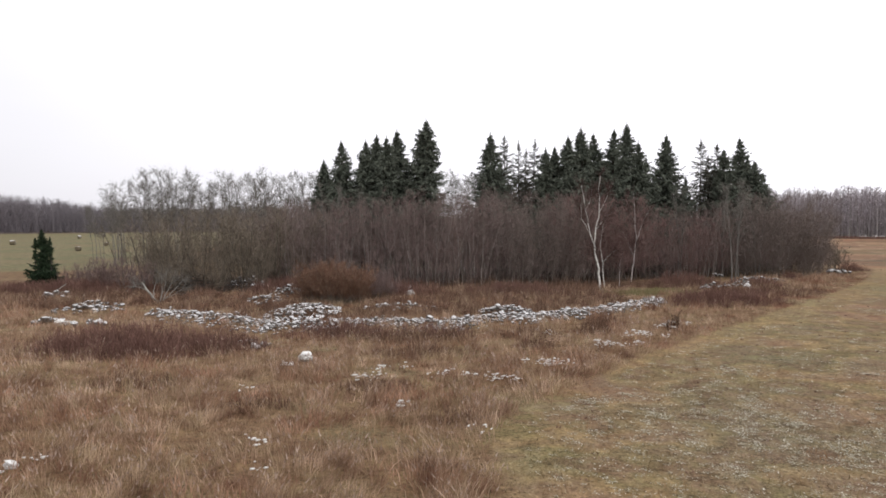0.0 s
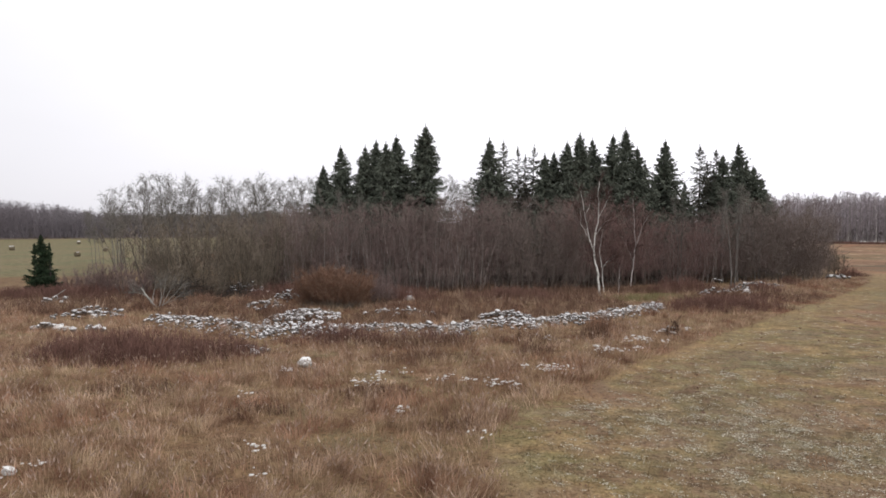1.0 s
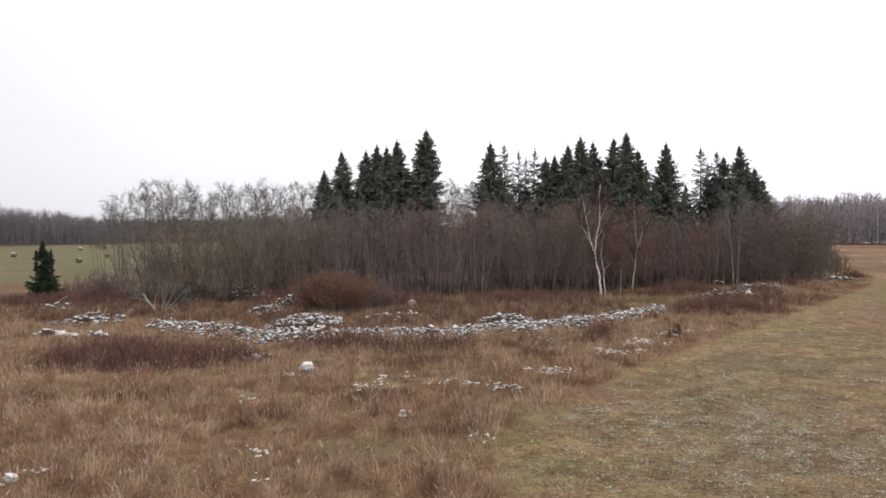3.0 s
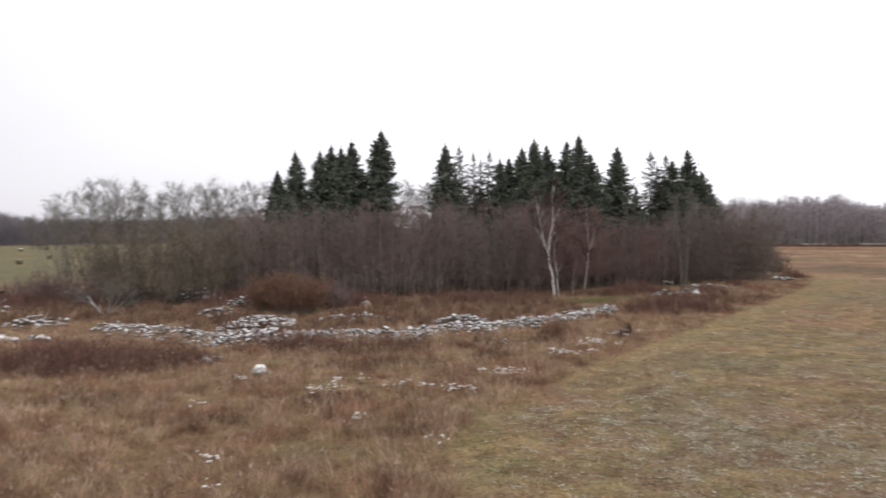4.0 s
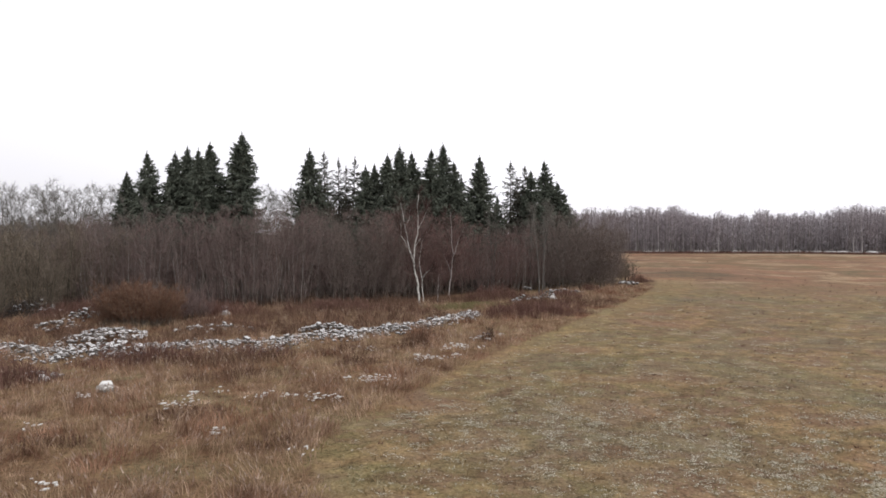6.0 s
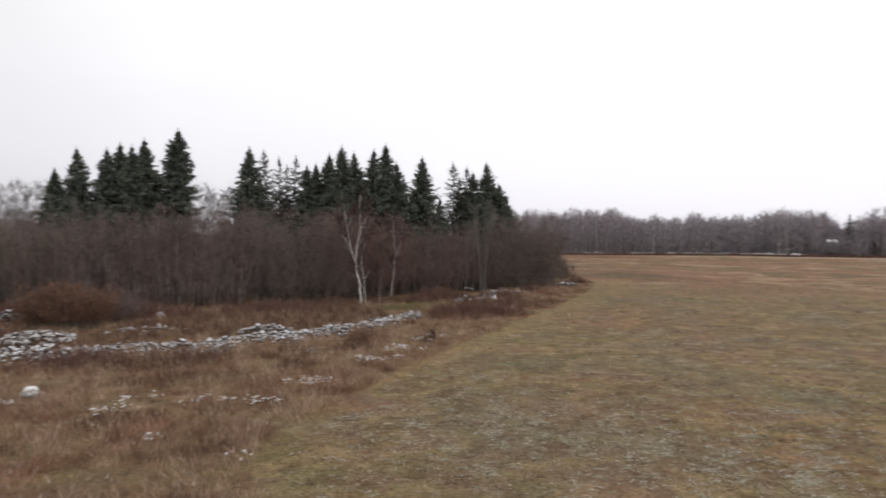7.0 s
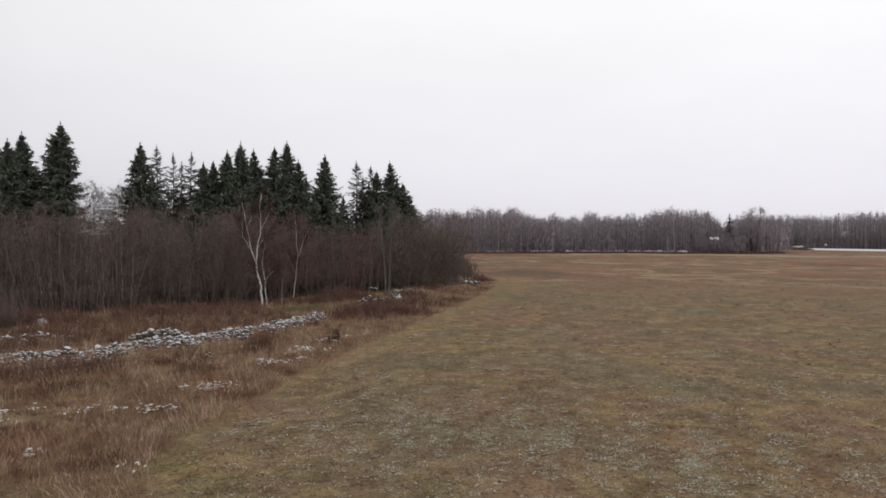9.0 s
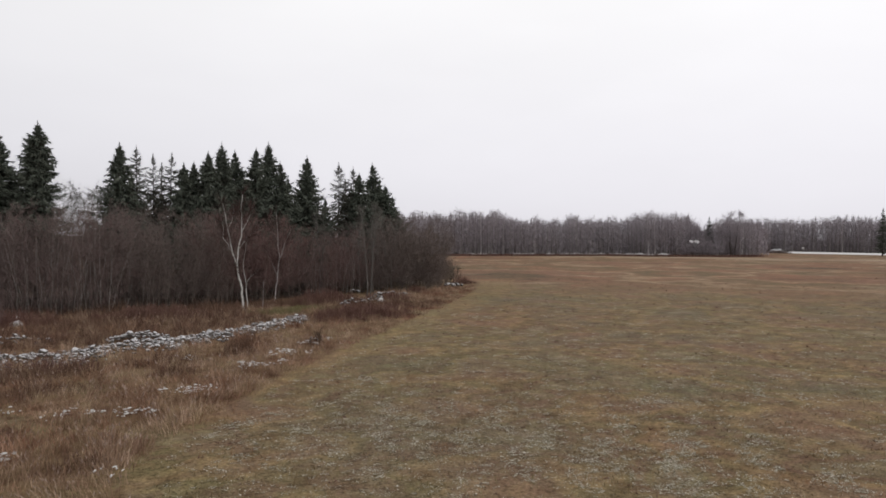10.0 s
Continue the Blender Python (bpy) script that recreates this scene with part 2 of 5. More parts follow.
def ground_material():
    """One sheet: mown meadow, rough meadow, green field and litter under the trees, each with drifts of colour, tufts and rime."""
    m, nt, b = base_material("meadow", 0.95, 0.1)
    wide = span(nt, add_noise(nt, 0.075, 4.0), 0.34, 0.66)
    mid = span(nt, add_noise(nt, 0.24, 6.0), 0.32, 0.68)
    crumb = add_noise(nt, 6.5, 4.0)
    tuft = add_noise(nt, 3.2, 6.0)
    fine = add_noise(nt, 17.0, 3.0)

    def cover(coarse, drifts, share):
        return blend(nt, share, ramp(nt, wide, coarse), ramp(nt, mid, drifts))

    mown = cover([(0.0, (0.225, 0.125, 0.075)), (0.3, (0.17, 0.105, 0.066)), (0.55, (0.225, 0.158, 0.085)), (0.8, (0.142, 0.12, 0.056)), (1.0, (0.17, 0.125, 0.082))],
                 [(0.0, (0.215, 0.125, 0.082)), (0.25, (0.185, 0.122, 0.080)), (0.4, (0.245, 0.168, 0.088)), (0.55, (0.136, 0.11, 0.055)), (0.68, (0.16, 0.10, 0.068)), (0.82, (0.15, 0.126, 0.07)), (1.0, (0.235, 0.185, 0.125))], 0.7)
    drift = span(nt, add_noise(nt, 0.16, 4.0), 0.50, 0.62, 0.0, 0.6)
    co = nt.nodes.new("ShaderNodeTexCoord")
    d = nt.nodes.new("ShaderNodeVectorMath")
    d.operation = "DISTANCE"
    d.inputs[1].default_value = (10.9, 20.7, 0.0)
    nt.links.new(co.outputs["Object"], d.inputs[0])
    drift = math_node(nt, "MAXIMUM", drift, span(nt, d.outputs["Value"], 2.0, 8.0, 0.7, 0.0))
    speck = math_node(nt, "MULTIPLY", span(nt, fine, 0.50, 0.64), span(nt, tuft, 0.42, 0.6))
    mown = blend(nt, math_node(nt, "MULTIPLY", math_node(nt, "MULTIPLY", drift, speck), 0.65), mown, (0.33, 0.305, 0.24))
    mown = blend(nt, math_node(nt, "MULTIPLY", drift, 0.5), mown, (0.105, 0.095, 0.066))
    broad = span(nt, add_noise(nt, 0.036, 7.0), 0.34, 0.66)
    outer = blend(nt, 0.38, ramp(nt, broad, [(0.0, (0.11, 0.072, 0.048)), (0.25, (0.27, 0.128, 0.088)), (0.42, (0.21, 0.115, 0.075)), (0.5, (0.40, 0.28, 0.185)), (0.58, (0.23, 0.135, 0.085)), (0.75, (0.14, 0.105, 0.06)), (1.0, (0.27, 0.135, 0.088))]),
                  ramp(nt, span(nt, add_noise(nt, 0.12, 6.0), 0.32, 0.68), [(0.0, (0.27, 0.13, 0.082)), (0.4, (0.17, 0.125, 0.07)), (0.7, (0.11, 0.09, 0.055)), (1.0, (0.34, 0.25, 0.17))]))
    strip = cover([(0.0, (0.25, 0.16, 0.085)), (1.0, (0.22, 0.165, 0.08))], [(0.0, (0.24, 0.14, 0.075)), (0.6, (0.24, 0.175, 0.09)), (1.0, (0.19, 0.165, 0.08))], 0.6)
    rough = cover([(0.0, (0.17, 0.095, 0.058)), (1.0, (0.2, 0.14, 0.08))],
                  [(0.0, (0.11, 0.065, 0.04)), (0.6, (0.155, 0.105, 0.06)), (1.0, (0.14, 0.13, 0.072))], 0.6)
    crop = cover([(0.0, (0.185, 0.14, 0.085)), (0.5, (0.145, 0.13, 0.075)), (1.0, (0.125, 0.128, 0.07))],
                 [(0.0, (0.19, 0.14, 0.085)), (1.0, (0.12, 0.125, 0.066))], 0.5)
    litter = cover([(0.0, (0.055, 0.037, 0.028)), (1.0, (0.08, 0.056, 0.04))], [(0.0, (0.05, 0.03, 0.025)), (1.0, (0.085, 0.06, 0.043))], 0.5)

    def where(name):
        a = nt.nodes.new("ShaderNodeAttribute")
        a.attribute_name = name
        wob = math_node(nt, "ADD", a.outputs["Fac"], span(nt, tuft, 0.2, 0.8, -0.25, 0.25))
        return span(nt, wob, 0.35, 0.65)

    c = blend(nt, where("outer"), mown, outer)
    c = blend(nt, where("pale"), c, ramp(nt, wide, [(0.0, (0.26, 0.19, 0.13)), (1.0, (0.36, 0.28, 0.20))]))
    c = blend(nt, where("strip"), c, strip)
    c = blend(nt, where("rough"), c, rough)
    c = blend(nt, where("crop"), c, crop)
    c = blend(nt, where("litter"), c, litter)
    c = blend(nt, 0.7, c, ramp(nt, fine, [(0.3, (0.5, 0.48, 0.46)), (0.5, (0.9, 0.9, 0.9)), (0.66, (1.3, 1.3, 1.3))]), "MULTIPLY")
    mottle = add_noise(nt, 1.1, 7.0)
    c = blend(nt, 0.8, c, ramp(nt, mottle, [(0.3, (0.66, 0.58, 0.54)), (0.42, (0.88, 0.84, 0.82)), (0.5, (1.0, 1.0, 1.0)), (0.6, (1.12, 1.15, 1.05)), (0.7, (1.32, 1.32, 1.30))]), "MULTIPLY")
    c = blend(nt, 0.9, c, ramp(nt, crumb, [(0.34, (0.55, 0.53, 0.51)), (0.46, (0.98, 0.97, 0.96)), (0.58, (1.14, 1.14, 1.14)), (0.72, (1.45, 1.44, 1.41))]), "MULTIPLY")
    nt.links.new(c, b.inputs["Base Color"])
    bump(nt, b, crumb, 0.4, 0.05)
    return m


MAT["snow"] = snow_material()
MAT["stone"] = stone_material()
MAT["meadow"] = ground_material()


def birch_bark():
    m, nt, b = base_material("birch_bark", 0.7, 0.25)
    n = add_noise(nt, 3.0, 5.0, (1.0, 1.0, 2.2))
    nt.links.new(ramp(nt, n, [(0.34, (0.05, 0.045, 0.04)), (0.42, (0.5, 0.48, 0.45)), (0.6, (0.76, 0.74, 0.70))], 0.8), b.inputs["Base Color"])
    return m


MAT["birch_bark"] = birch_bark()


def plain(name, color, rough=0.6, spec=0.3, vary=0.12, metal=0.0):
    m, nt, b = base_material(name, rough, spec)
    b.inputs["Metallic"].default_value = metal
    n = add_noise(nt, 3.0, 4.0)
    lo, hi = tuple(c * (1 - vary) for c in color), tuple(min(1.0, c * (1 + vary)) for c in color)
    nt.links.new(ramp(nt, n, [(0.3, lo), (0.7, hi)]), b.inputs["Base Color"])
    return m


# ================= mesh tools =================
class Geo:
    """Collects vertices and faces and makes one mesh of them."""

    def __init__(self):
        self.v, self.f, self.n = [], [], 0

    def add(self, v, f):
        if len(v):
            self.v.append(np.asarray(v, float).reshape(-1, 3))
            self.f.append(np.asarray(f, np.int64) + self.n)
            self.n += len(self.v[-1])
        return self

    def mesh(self, name, *mats, index=None):
        me = bpy.data.meshes.new(name)
        v = np.concatenate(self.v)
        loops = np.concatenate([f.ravel() for f in self.f]).astype(np.int32)
        sizes = np.concatenate([np.full(len(f), f.shape[1]) for f in self.f])
        starts = (np.cumsum(sizes) - sizes).astype(np.int32)
        me.vertices.add(len(v))
        me.vertices.foreach_set("co", v.astype(np.float32).ravel())
        me.loops.add(len(loops))
        me.loops.foreach_set("vertex_index", loops)
        me.polygons.add(len(sizes))
        me.polygons.foreach_set("loop_start", starts)
        for m in mats:
            me.materials.append(m)
        if index is not None:
            me.polygons.foreach_set("material_index", np.asarray(index, np.int32))
        me.update(calc_edges=True)
        return me


def unit(a):
    return a / np.maximum(np.linalg.norm(a, axis=-1, keepdims=True), 1e-9)


def tubes(geo, paths, r0, r1, sides=3):
    """Tapered round stems along polylines, paths of shape (n, k, 3)."""
    n, k, _ = paths.shape
    t = np.gradient(paths, axis=1)
    t = unit(t)
    ref = np.where(np.abs(t[..., 2:3]) > 0.8, np.array([1.0, 0, 0]), np.array([0, 0, 1.0]))
    a = unit(np.cross(t, ref))
    b = np.cross(t, a)
    w = np.linspace(0, 1, k)[None, :, None]
    r = (np.asarray(r0).reshape(-1, 1, 1) * (1 - w) + np.asarray(r1).reshape(-1, 1, 1) * w)
    ang = np.arange(sides) * 2 * np.pi / sides
    v = paths[:, :, None, :] + r[..., None] * (a[:, :, None] * np.cos(ang)[None, None, :, None] + b[:, :, None] * np.sin(ang)[None, None, :, None])
    i, j, s = np.meshgrid(np.arange(n), np.arange(k - 1), np.arange(sides), indexing="ij")
    at = lambda i, j, s: (i * k + j) * sides + s % sides
    f = np.stack([at(i, j, s), at(i, j, s + 1), at(i, j + 1, s + 1), at(i, j + 1, s)], -1).reshape(-1, 4)
    return geo.add(v, f)


def blades(geo, p, d, w, rng, flat=None):
    """Slender three-cornered blades from p along d."""
    n = len(p)
    s = rng.normal(size=(n, 3)) if flat is None else flat
    s = unit(np.cross(d, s)) * np.asarray(w).reshape(-1, 1) / 2
    v = np.stack([p - s, p + s, p + d], 1)
    return geo.add(v, np.arange(3 * n).reshape(-1, 3))


def bent_blades(geo, p, d, droop, w, rng):
    """Grass blades that bow over: a four-cornered foot and a three-cornered tip."""
    n = len(p)
    s = unit(np.cross(d, rng.normal(size=(n, 3)))) * np.asarray(w).reshape(-1, 1) / 2
    mid = p + d * 0.55
    tip = p + d + droop
    v = np.stack([p - s, p + s, mid + s * 0.7, mid - s * 0.7, tip], 1).reshape(-1, 3)
    o = np.arange(n)[:, None] * 5
    geo.add(v, o + np.array([[0, 1, 2, 3]]))
    geo.f.append(o + np.array([[3, 2, 4]]) + geo.n - len(v))
    return geo


def grow(p, d, length, k, wob, up, rng):
    """Polylines of k steps that wander and bend upwards."""
    pts, d, step = [p], unit(d), np.asarray(length).reshape(-1, 1) / k
    for _ in range(k):
        p = p + d * step
        pts.append(p)
        d = unit(d + rng.normal(size=d.shape) * wob + np.array([0, 0, up]))
    return np.stack(pts, 1)


def sprout(paths, n, lo, hi, rng):
    """n places on each polyline: where, the way of the stem there, how far along, and of which stem."""
    m, k, _ = paths.shape
    u = rng.uniform(lo, hi, (m, n))
    x = u * (k - 1)
    i = np.minimum(x.astype(int), k - 2)
    fr = (x - i)[..., None]
    idx = np.arange(m)[:, None]
    a, b = paths[idx, i], paths[idx, i + 1]
    return (a * (1 - fr) + b * fr).reshape(-1, 3), unit(b - a).reshape(-1, 3), u.ravel(), np.repeat(np.arange(m), n)


def fork(t, ang, rng):
    """Ways that leave t by the angle ang, to any side."""
    s = unit(np.cross(t, rng.normal(size=t.shape)))
    ang = np.asarray(ang).reshape(-1, 1)
    return t * np.cos(ang) + s * np.sin(ang)


def part(name, me, parent, label=""):
    ob = new(name, me)
    ob.parent = parent
    if label:
        tagged(ob, label=label)
    return ob


def thing(name, m, label, category, group="", kind=""):
    ob = new(name)
    ob.empty_display_size = 0.3
    ob.matrix_basis = m
    return tagged(ob, label, category, group, kind)


def gz(x, y):
    """The height of the ground: almost flat, with soft swells."""
    x, y = np.asarray(x, float), np.asarray(y, float)
    near = np.clip((110 - np.hypot(x, y)) / 60, 0, 1)
    return near * 0.05 * (np.sin(x * 0.31 + 1) + np.sin(y * 0.27) + np.sin((x + y) * 0.17))


def at(x, y, turn=0.0, s=1.0, sz=None, sink=0.03):
    return Matrix.LocRotScale((x, y, float(gz(x, y)) - sink), Euler((0, 0, radians(turn))), (s, s, s if sz is None else sz))


# ================= ground =================
EDGE_Y = [0, 16.5, 20.3, 22.6, 25.2, 29.8, 38.5, 52.4, 70.5, 79.0, 90.0]
EDGE_X = [1.4, 1.6, 1.2, 2.3, 4.4, 7.8, 15.0, 28.0, 43.6, 49.5, 57.0]


def edge_x(y):
    """Where the tall dead grass ends and the mown meadow begins."""
    return np.interp(y, EDGE_Y, EDGE_X)


def lines(lo, hi, step):
    grown = [hi]
    s = step
    while grown[-1] < 4500:
        s *= 1.25
        grown.append(grown[-1] + s)
    down = [lo]
    s = step
    while down[-1] > -4500:
        s *= 1.25
        down.append(down[-1] - s)
    return np.concatenate([down[::-1], np.arange(lo + step, hi, step), grown])


def build_ground():
    gx, gy = lines(-60, 75, 0.9), lines(-5, 110, 0.9)
    X, Y = np.meshgrid(gx, gy)
    nx, ny = len(gx), len(gy)
    v = np.stack([X, Y, gz(X, Y)], -1).reshape(-1, 3)
    j, i = np.meshgrid(np.arange(ny - 1), np.arange(nx - 1), indexing="ij")
    f = np.stack([j * nx + i, j * nx + i + 1, (j + 1) * nx + i + 1, (j + 1) * nx + i], -1).reshape(-1, 4)
    me = Geo().add(v, f).mesh("ground", MAT["meadow"])
    x, y = v[:, 0], v[:, 1]
    soft = lambda q, w: np.clip(0.5 + q / w, 0, 1)
    masks = {"pale": soft(np.hypot(x, y) - 236, 14) * soft(268 - np.hypot(x, y), 10) * (x > 0) * 0.8, "outer": soft(np.hypot(x, y) - 95, 90), "strip": soft(1.2 + 0.07 * y - (x - edge_x(y)), 3.0) * soft(100 - y, 30) * soft(y - 27, 14) * 0.48, "rough": soft(edge_x(y) - x, 1.6) * soft(88 - y, 8) * soft(x + 62, 10),
             "crop": soft(-30 - 0.12 * y - x, 10) * soft(y - 82, 16),
             "litter": np.maximum(soft(y - (63.5 + 0.02 * (x - 2) ** 2 * (x > 2)), 3) * soft(x + 22, 5) * soft(edge_x(y) - 4 - x, 4) * soft(125 - y, 10),
                                  soft(np.hypot(x, y) - np.where((x > 200) & (y < 250), 385, np.where(x < 0, 301, 272)), 20))}
    for name, val in masks.items():
        me.attributes.new(name, "FLOAT", "POINT").data.foreach_set("value", val.astype(np.float32))
    tagged(new("ground", me), "flat late-autumn meadow, mown and tawny, with patches of rime", "ground", kind="structure")


build_ground()


# ================= woods and trees =================
def spruce_geo(seed, h, R, z0=0.08, nbr=190, dens=1.0, width=0.17, lopsided=0.0, thin=1.0, full=0.7, tip=0.42, core=9, waist=0.0):
    rng = np.random.default_rng(seed)
    wood, green = Geo(), Geo()
    trunk = grow(np.zeros((1, 3)), np.array([[0, 0, 1.0]]), [h * 1.015], 8, 0.008, 0.05, rng)
    tubes(wood, trunk, [0.012 * h + 0.03], [0.015], 7)
    u = np.sort(rng.uniform(z0, 1.0, nbr)) * 0.985
    az = np.arange(nbr) * 2.399 + rng.normal(size=nbr) * 0.5
    L = R * np.clip((1.0 - u), 0.004, 1) ** full
    lump = 1 + 0.13 * np.sin(u * 31 + 1.3 * az + seed) + 0.10 * np.sin(u * 57 - 2.1 * az + 2 * seed)
    L = np.minimum(L, 0.04 + tip * (1.0 - u) * h) * rng.uniform(0.68, 1.14, nbr) * lump * (1 + lopsided * np.cos(az))
    L = np.maximum(L, 0.07) * np.where(u < 0.2, 0.6 + 2 * u, 1.0)
    L = L * (1 - waist * np.exp(-((u - 0.58) / 0.12) ** 2)) * (1 + 0.5 * waist * np.exp(-(u / 0.25) ** 2))
    base = np.stack([np.interp(u * h, trunk[0, :, 2], trunk[0, :, 0]), np.interp(u * h, trunk[0, :, 2], trunk[0, :, 1]), u * h], -1)
    slope = np.interp(u, [0, 0.5, 0.8, 1.0], [-0.5, -0.3, 0.0, 0.8]) + rng.normal(size=nbr) * 0.26
    d = np.stack([np.cos(az), np.sin(az), slope], -1)
    br = grow(base, d, L, 4, 0.07, 0.07, rng)
    br[:, 1:-1, 2] -= (0.06 * L)[:, None] * (u < 0.75)[:, None]
    tubes(wood, br[:, ::2], 0.008 * L + 0.012, 0.006 + 0 * L, 3)
    cnt = max(6, int(52 * dens))
    p, t, q, who = sprout(br, cnt, 0.12, 1.0, rng)
    side = unit(np.cross(t, np.array([0, 0, 1.0])))
    sign = rng.choice([-1.0, 1.0], len(p))[:, None]
    way = unit(t * rng.uniform(0.3, 1.0, (len(p), 1)) + side * sign * rng.uniform(0.2, 0.9, (len(p), 1)) + np.array([0, 0, -0.6]) * rng.uniform(0.0, 2.0, (len(p), 1)))
    ln = np.minimum(0.24 + 0.34 * L[who] / R, 0.05 + 0.36 * L[who]) * rng.uniform(0.7, 1.5, len(p)) * (h / 16) ** 0.4
    keep = rng.uniform(size=len(p)) < np.clip(0.35 + L[who] / R, 0, 1)
    blades(green, p[keep], way[keep] * ln[keep, None], width * thin * rng.uniform(0.7, 1.3, keep.sum()) * np.clip(0.3 + 0.6 * L[who][keep], 0.3, 1), rng)
    # the shaded inner sprays that close the crown
    if core:
        p, t, q, who = sprout(br, core, 0.02, 0.62, rng)
        way = unit(t * 0.5 + rng.normal(size=t.shape) * 0.45 + [0, 0, -0.5]) * np.minimum(0.75, 0.1 + 0.4 * L[who])[:, None] * rng.uniform(0.7, 1.3, (len(p), 1))
        blades(green, p, way, np.minimum(0.24, 0.04 + 0.18 * L[who]) * rng.uniform(0.7, 1.3, len(p)), rng)
    # the leader
    down = rng.uniform(0, 1.0, (70, 1)) ** 0.7 * 0.08 * h
    w = unit(np.concatenate([rng.normal(size=(70, 2)), np.full((70, 1), 0.9)], 1))
    blades(green, trunk[0, -1] - down * [[0, 0, 1.0]], w * (0.08 + 0.28 * down), np.full(70, 0.07 * thin), rng)
    return wood, green


def spruce(name, geo, m, label, category="spruce", group="", needles="spruce_needles"):
    t = thing(name, m, label, category, group)
    part("trunk", geo[0].mesh("trunk", MAT["spruce_bark"]), t)
    part("crown", geo[1].mesh("crown", MAT[needles]), t)
    return t


def polar(az, d):
    return d * math.sin(radians(az)), d * math.cos(radians(az))


# bearing of the thicket, the height of its top and the distance of its front
TOP_AZ = [-14.9, -14.0, -12.2, -10.4, -8.6, -6.3, -4.4, -3.0, -1.1, 0.3, 1.3, 3.1, 4.5, 6.8, 9.1, 10.5, 12.8, 15.0, 16.7, 18.9, 20.9, 22.6, 24.5, 26.1, 27.6, 28.7]
TOP_EL = [0.5, 0.68, 1.33, 1.71, 1.4, 1.78, 1.41, 2.21, 2.44, 1.93, 1.46, 1.74, 2.2, 2.66, 2.51, 1.8, 2.15, 1.86, 1.08, 0.76, 0.92, 1.0, 1.16, 1.44, 1.29, 0.78]
FRONT_AZ = [-16, -13, -10, -4, 0, 3, 8, 11, 17, 21, 26]
FRONT_D = [70, 68, 66, 65, 64, 64.5, 68, 70, 75, 79, 84]
SPRUCES = [  # x, y at 78 m, height, crown radius, kind
    (-1.97, 77.98, 17.4, 2.7), (-11.26, 77.18, 14.9, 2.4), (-13.25, 76.87, 12.8, 1.9), (-8.58, 77.53, 15.0, 2.1), (-7.5, 77.62, 15.7, 2.0),
    (-6.37, 77.74, 15.5, 2.1), (-5.2, 77.81, 16.2, 2.3), (5.21, 77.83, 15.8, 2.3), (11.36, 77.17, 14.1, 1.7), (12.6, 77.0, 14.3, 1.9),
    (13.93, 76.75, 15.4, 2.1), (15.44, 76.46, 16.4, 2.2), (16.7, 76.2, 15.7, 2.0), (18.60, 75.73, 16.0, 2.2), (20.15, 75.35, 16.7, 2.8),
    (21.2, 75.0, 14.6, 2.3), (24.09, 74.19, 15.3, 3.0), (30.63, 71.73, 14.7, 2.9), (29.6, 72.2, 13.6, 2.2), (32.2, 71.0, 12.3, 2.2)]
BACK = [(21.87, 74.87, 13.0), (25.85, 73.59, 10.8), (28.47, 72.62, 12.2), (31.63, 71.30, 12.9), (32.85, 70.75, 11.0), (17.35, 76.05, 13.5), (13.63, 76.80, 12.6), (12.40, 77.01, 12.9), (-3.92, 77.90, 12.8), (-9.10, 77.47, 12.8), (6.47, 77.73, 12.7), (23.00, 74.53, 11.2), (18.42, 75.79, 12.5)]
LEAN = [0, .1, .2, .1, 0, .1, .1, .15, 0, 0, 0, 0, 0, 0, 0, .1, 0, .3, .1, .3]
for i, ((x, y, h, R), lop) in enumerate(zip(SPRUCES, LEAN)):
    k = (np.interp(math.degrees(math.atan2(x, y)), FRONT_AZ, FRONT_D) + 9.0 + (i * 7 % 5) * 1.3) / 78.0
    hh = 6.5 + (h - 6.5) * k
    spruce("spruce", spruce_geo(100 + i, hh, R * k * (1.5 if i == 0 else 2.85), nbr=int(250 + 46 * R) if i != 16 else 520, dens=0.95, width=0.135, lopsided=lop, full=0.6 if i == 0 else 0.9, tip=0.48 if i == 0 else 0.43, z0=0.28 if i < 13 else 0.16), at(x * k, y * k, 17 * i % 40 - 20),
           "tall dark green spruce rising above the bare thicket", group="spruces above the thicket")
for i, (x, y, h) in enumerate(BACK):
    k = (np.interp(math.degrees(math.atan2(x, y)), FRONT_AZ, FRONT_D) + 15.0 + (i * 3 % 4)) / 78.0
    spruce("spruce", spruce_geo(150 + i, 6.5 + (h - 6.5) * k, 4.6, nbr=230, dens=0.7, width=0.16, full=0.9, tip=0.38, z0=0.2), at(x * k, y * k, 33 * i),
           "lower dark green spruce among the tall ones", group="spruces above the thicket")
for i, (x, y, h, R) in enumerate([(6.98, 77.69, 15.6, 1.9), (8.55, 77.53, 14.9, 1.6), (10.12, 77.34, 15.1, 1.8), (27.31, 73.06, 14.7, 2.3), (28.9, 72.4, 14.2, 2.2), (9.3, 77.4, 14.0, 1.5), (28.1, 72.7, 13.0, 2.0)]):
    k = 1.0 + max(0.0, x - 10) * 0.008 + 0.03
    spruce("thin_conifer", spruce_geo(200 + i, 6.5 + (h - 6.5) * k, R * k * 1.75, z0=0.3, nbr=170, dens=0.9, width=0.075, full=0.75, tip=0.5, core=0), at(x * k, y * k, 40 * i),
           "sparse greyish conifer with half-bare branches", "conifer", "thin conifers among the spruces", "grey_needles")
young = spruce_geo(301, 5.25, 1.4, z0=0.02, nbr=280, dens=1.2, width=0.085, lopsided=0.05, full=0.5, waist=0.38)
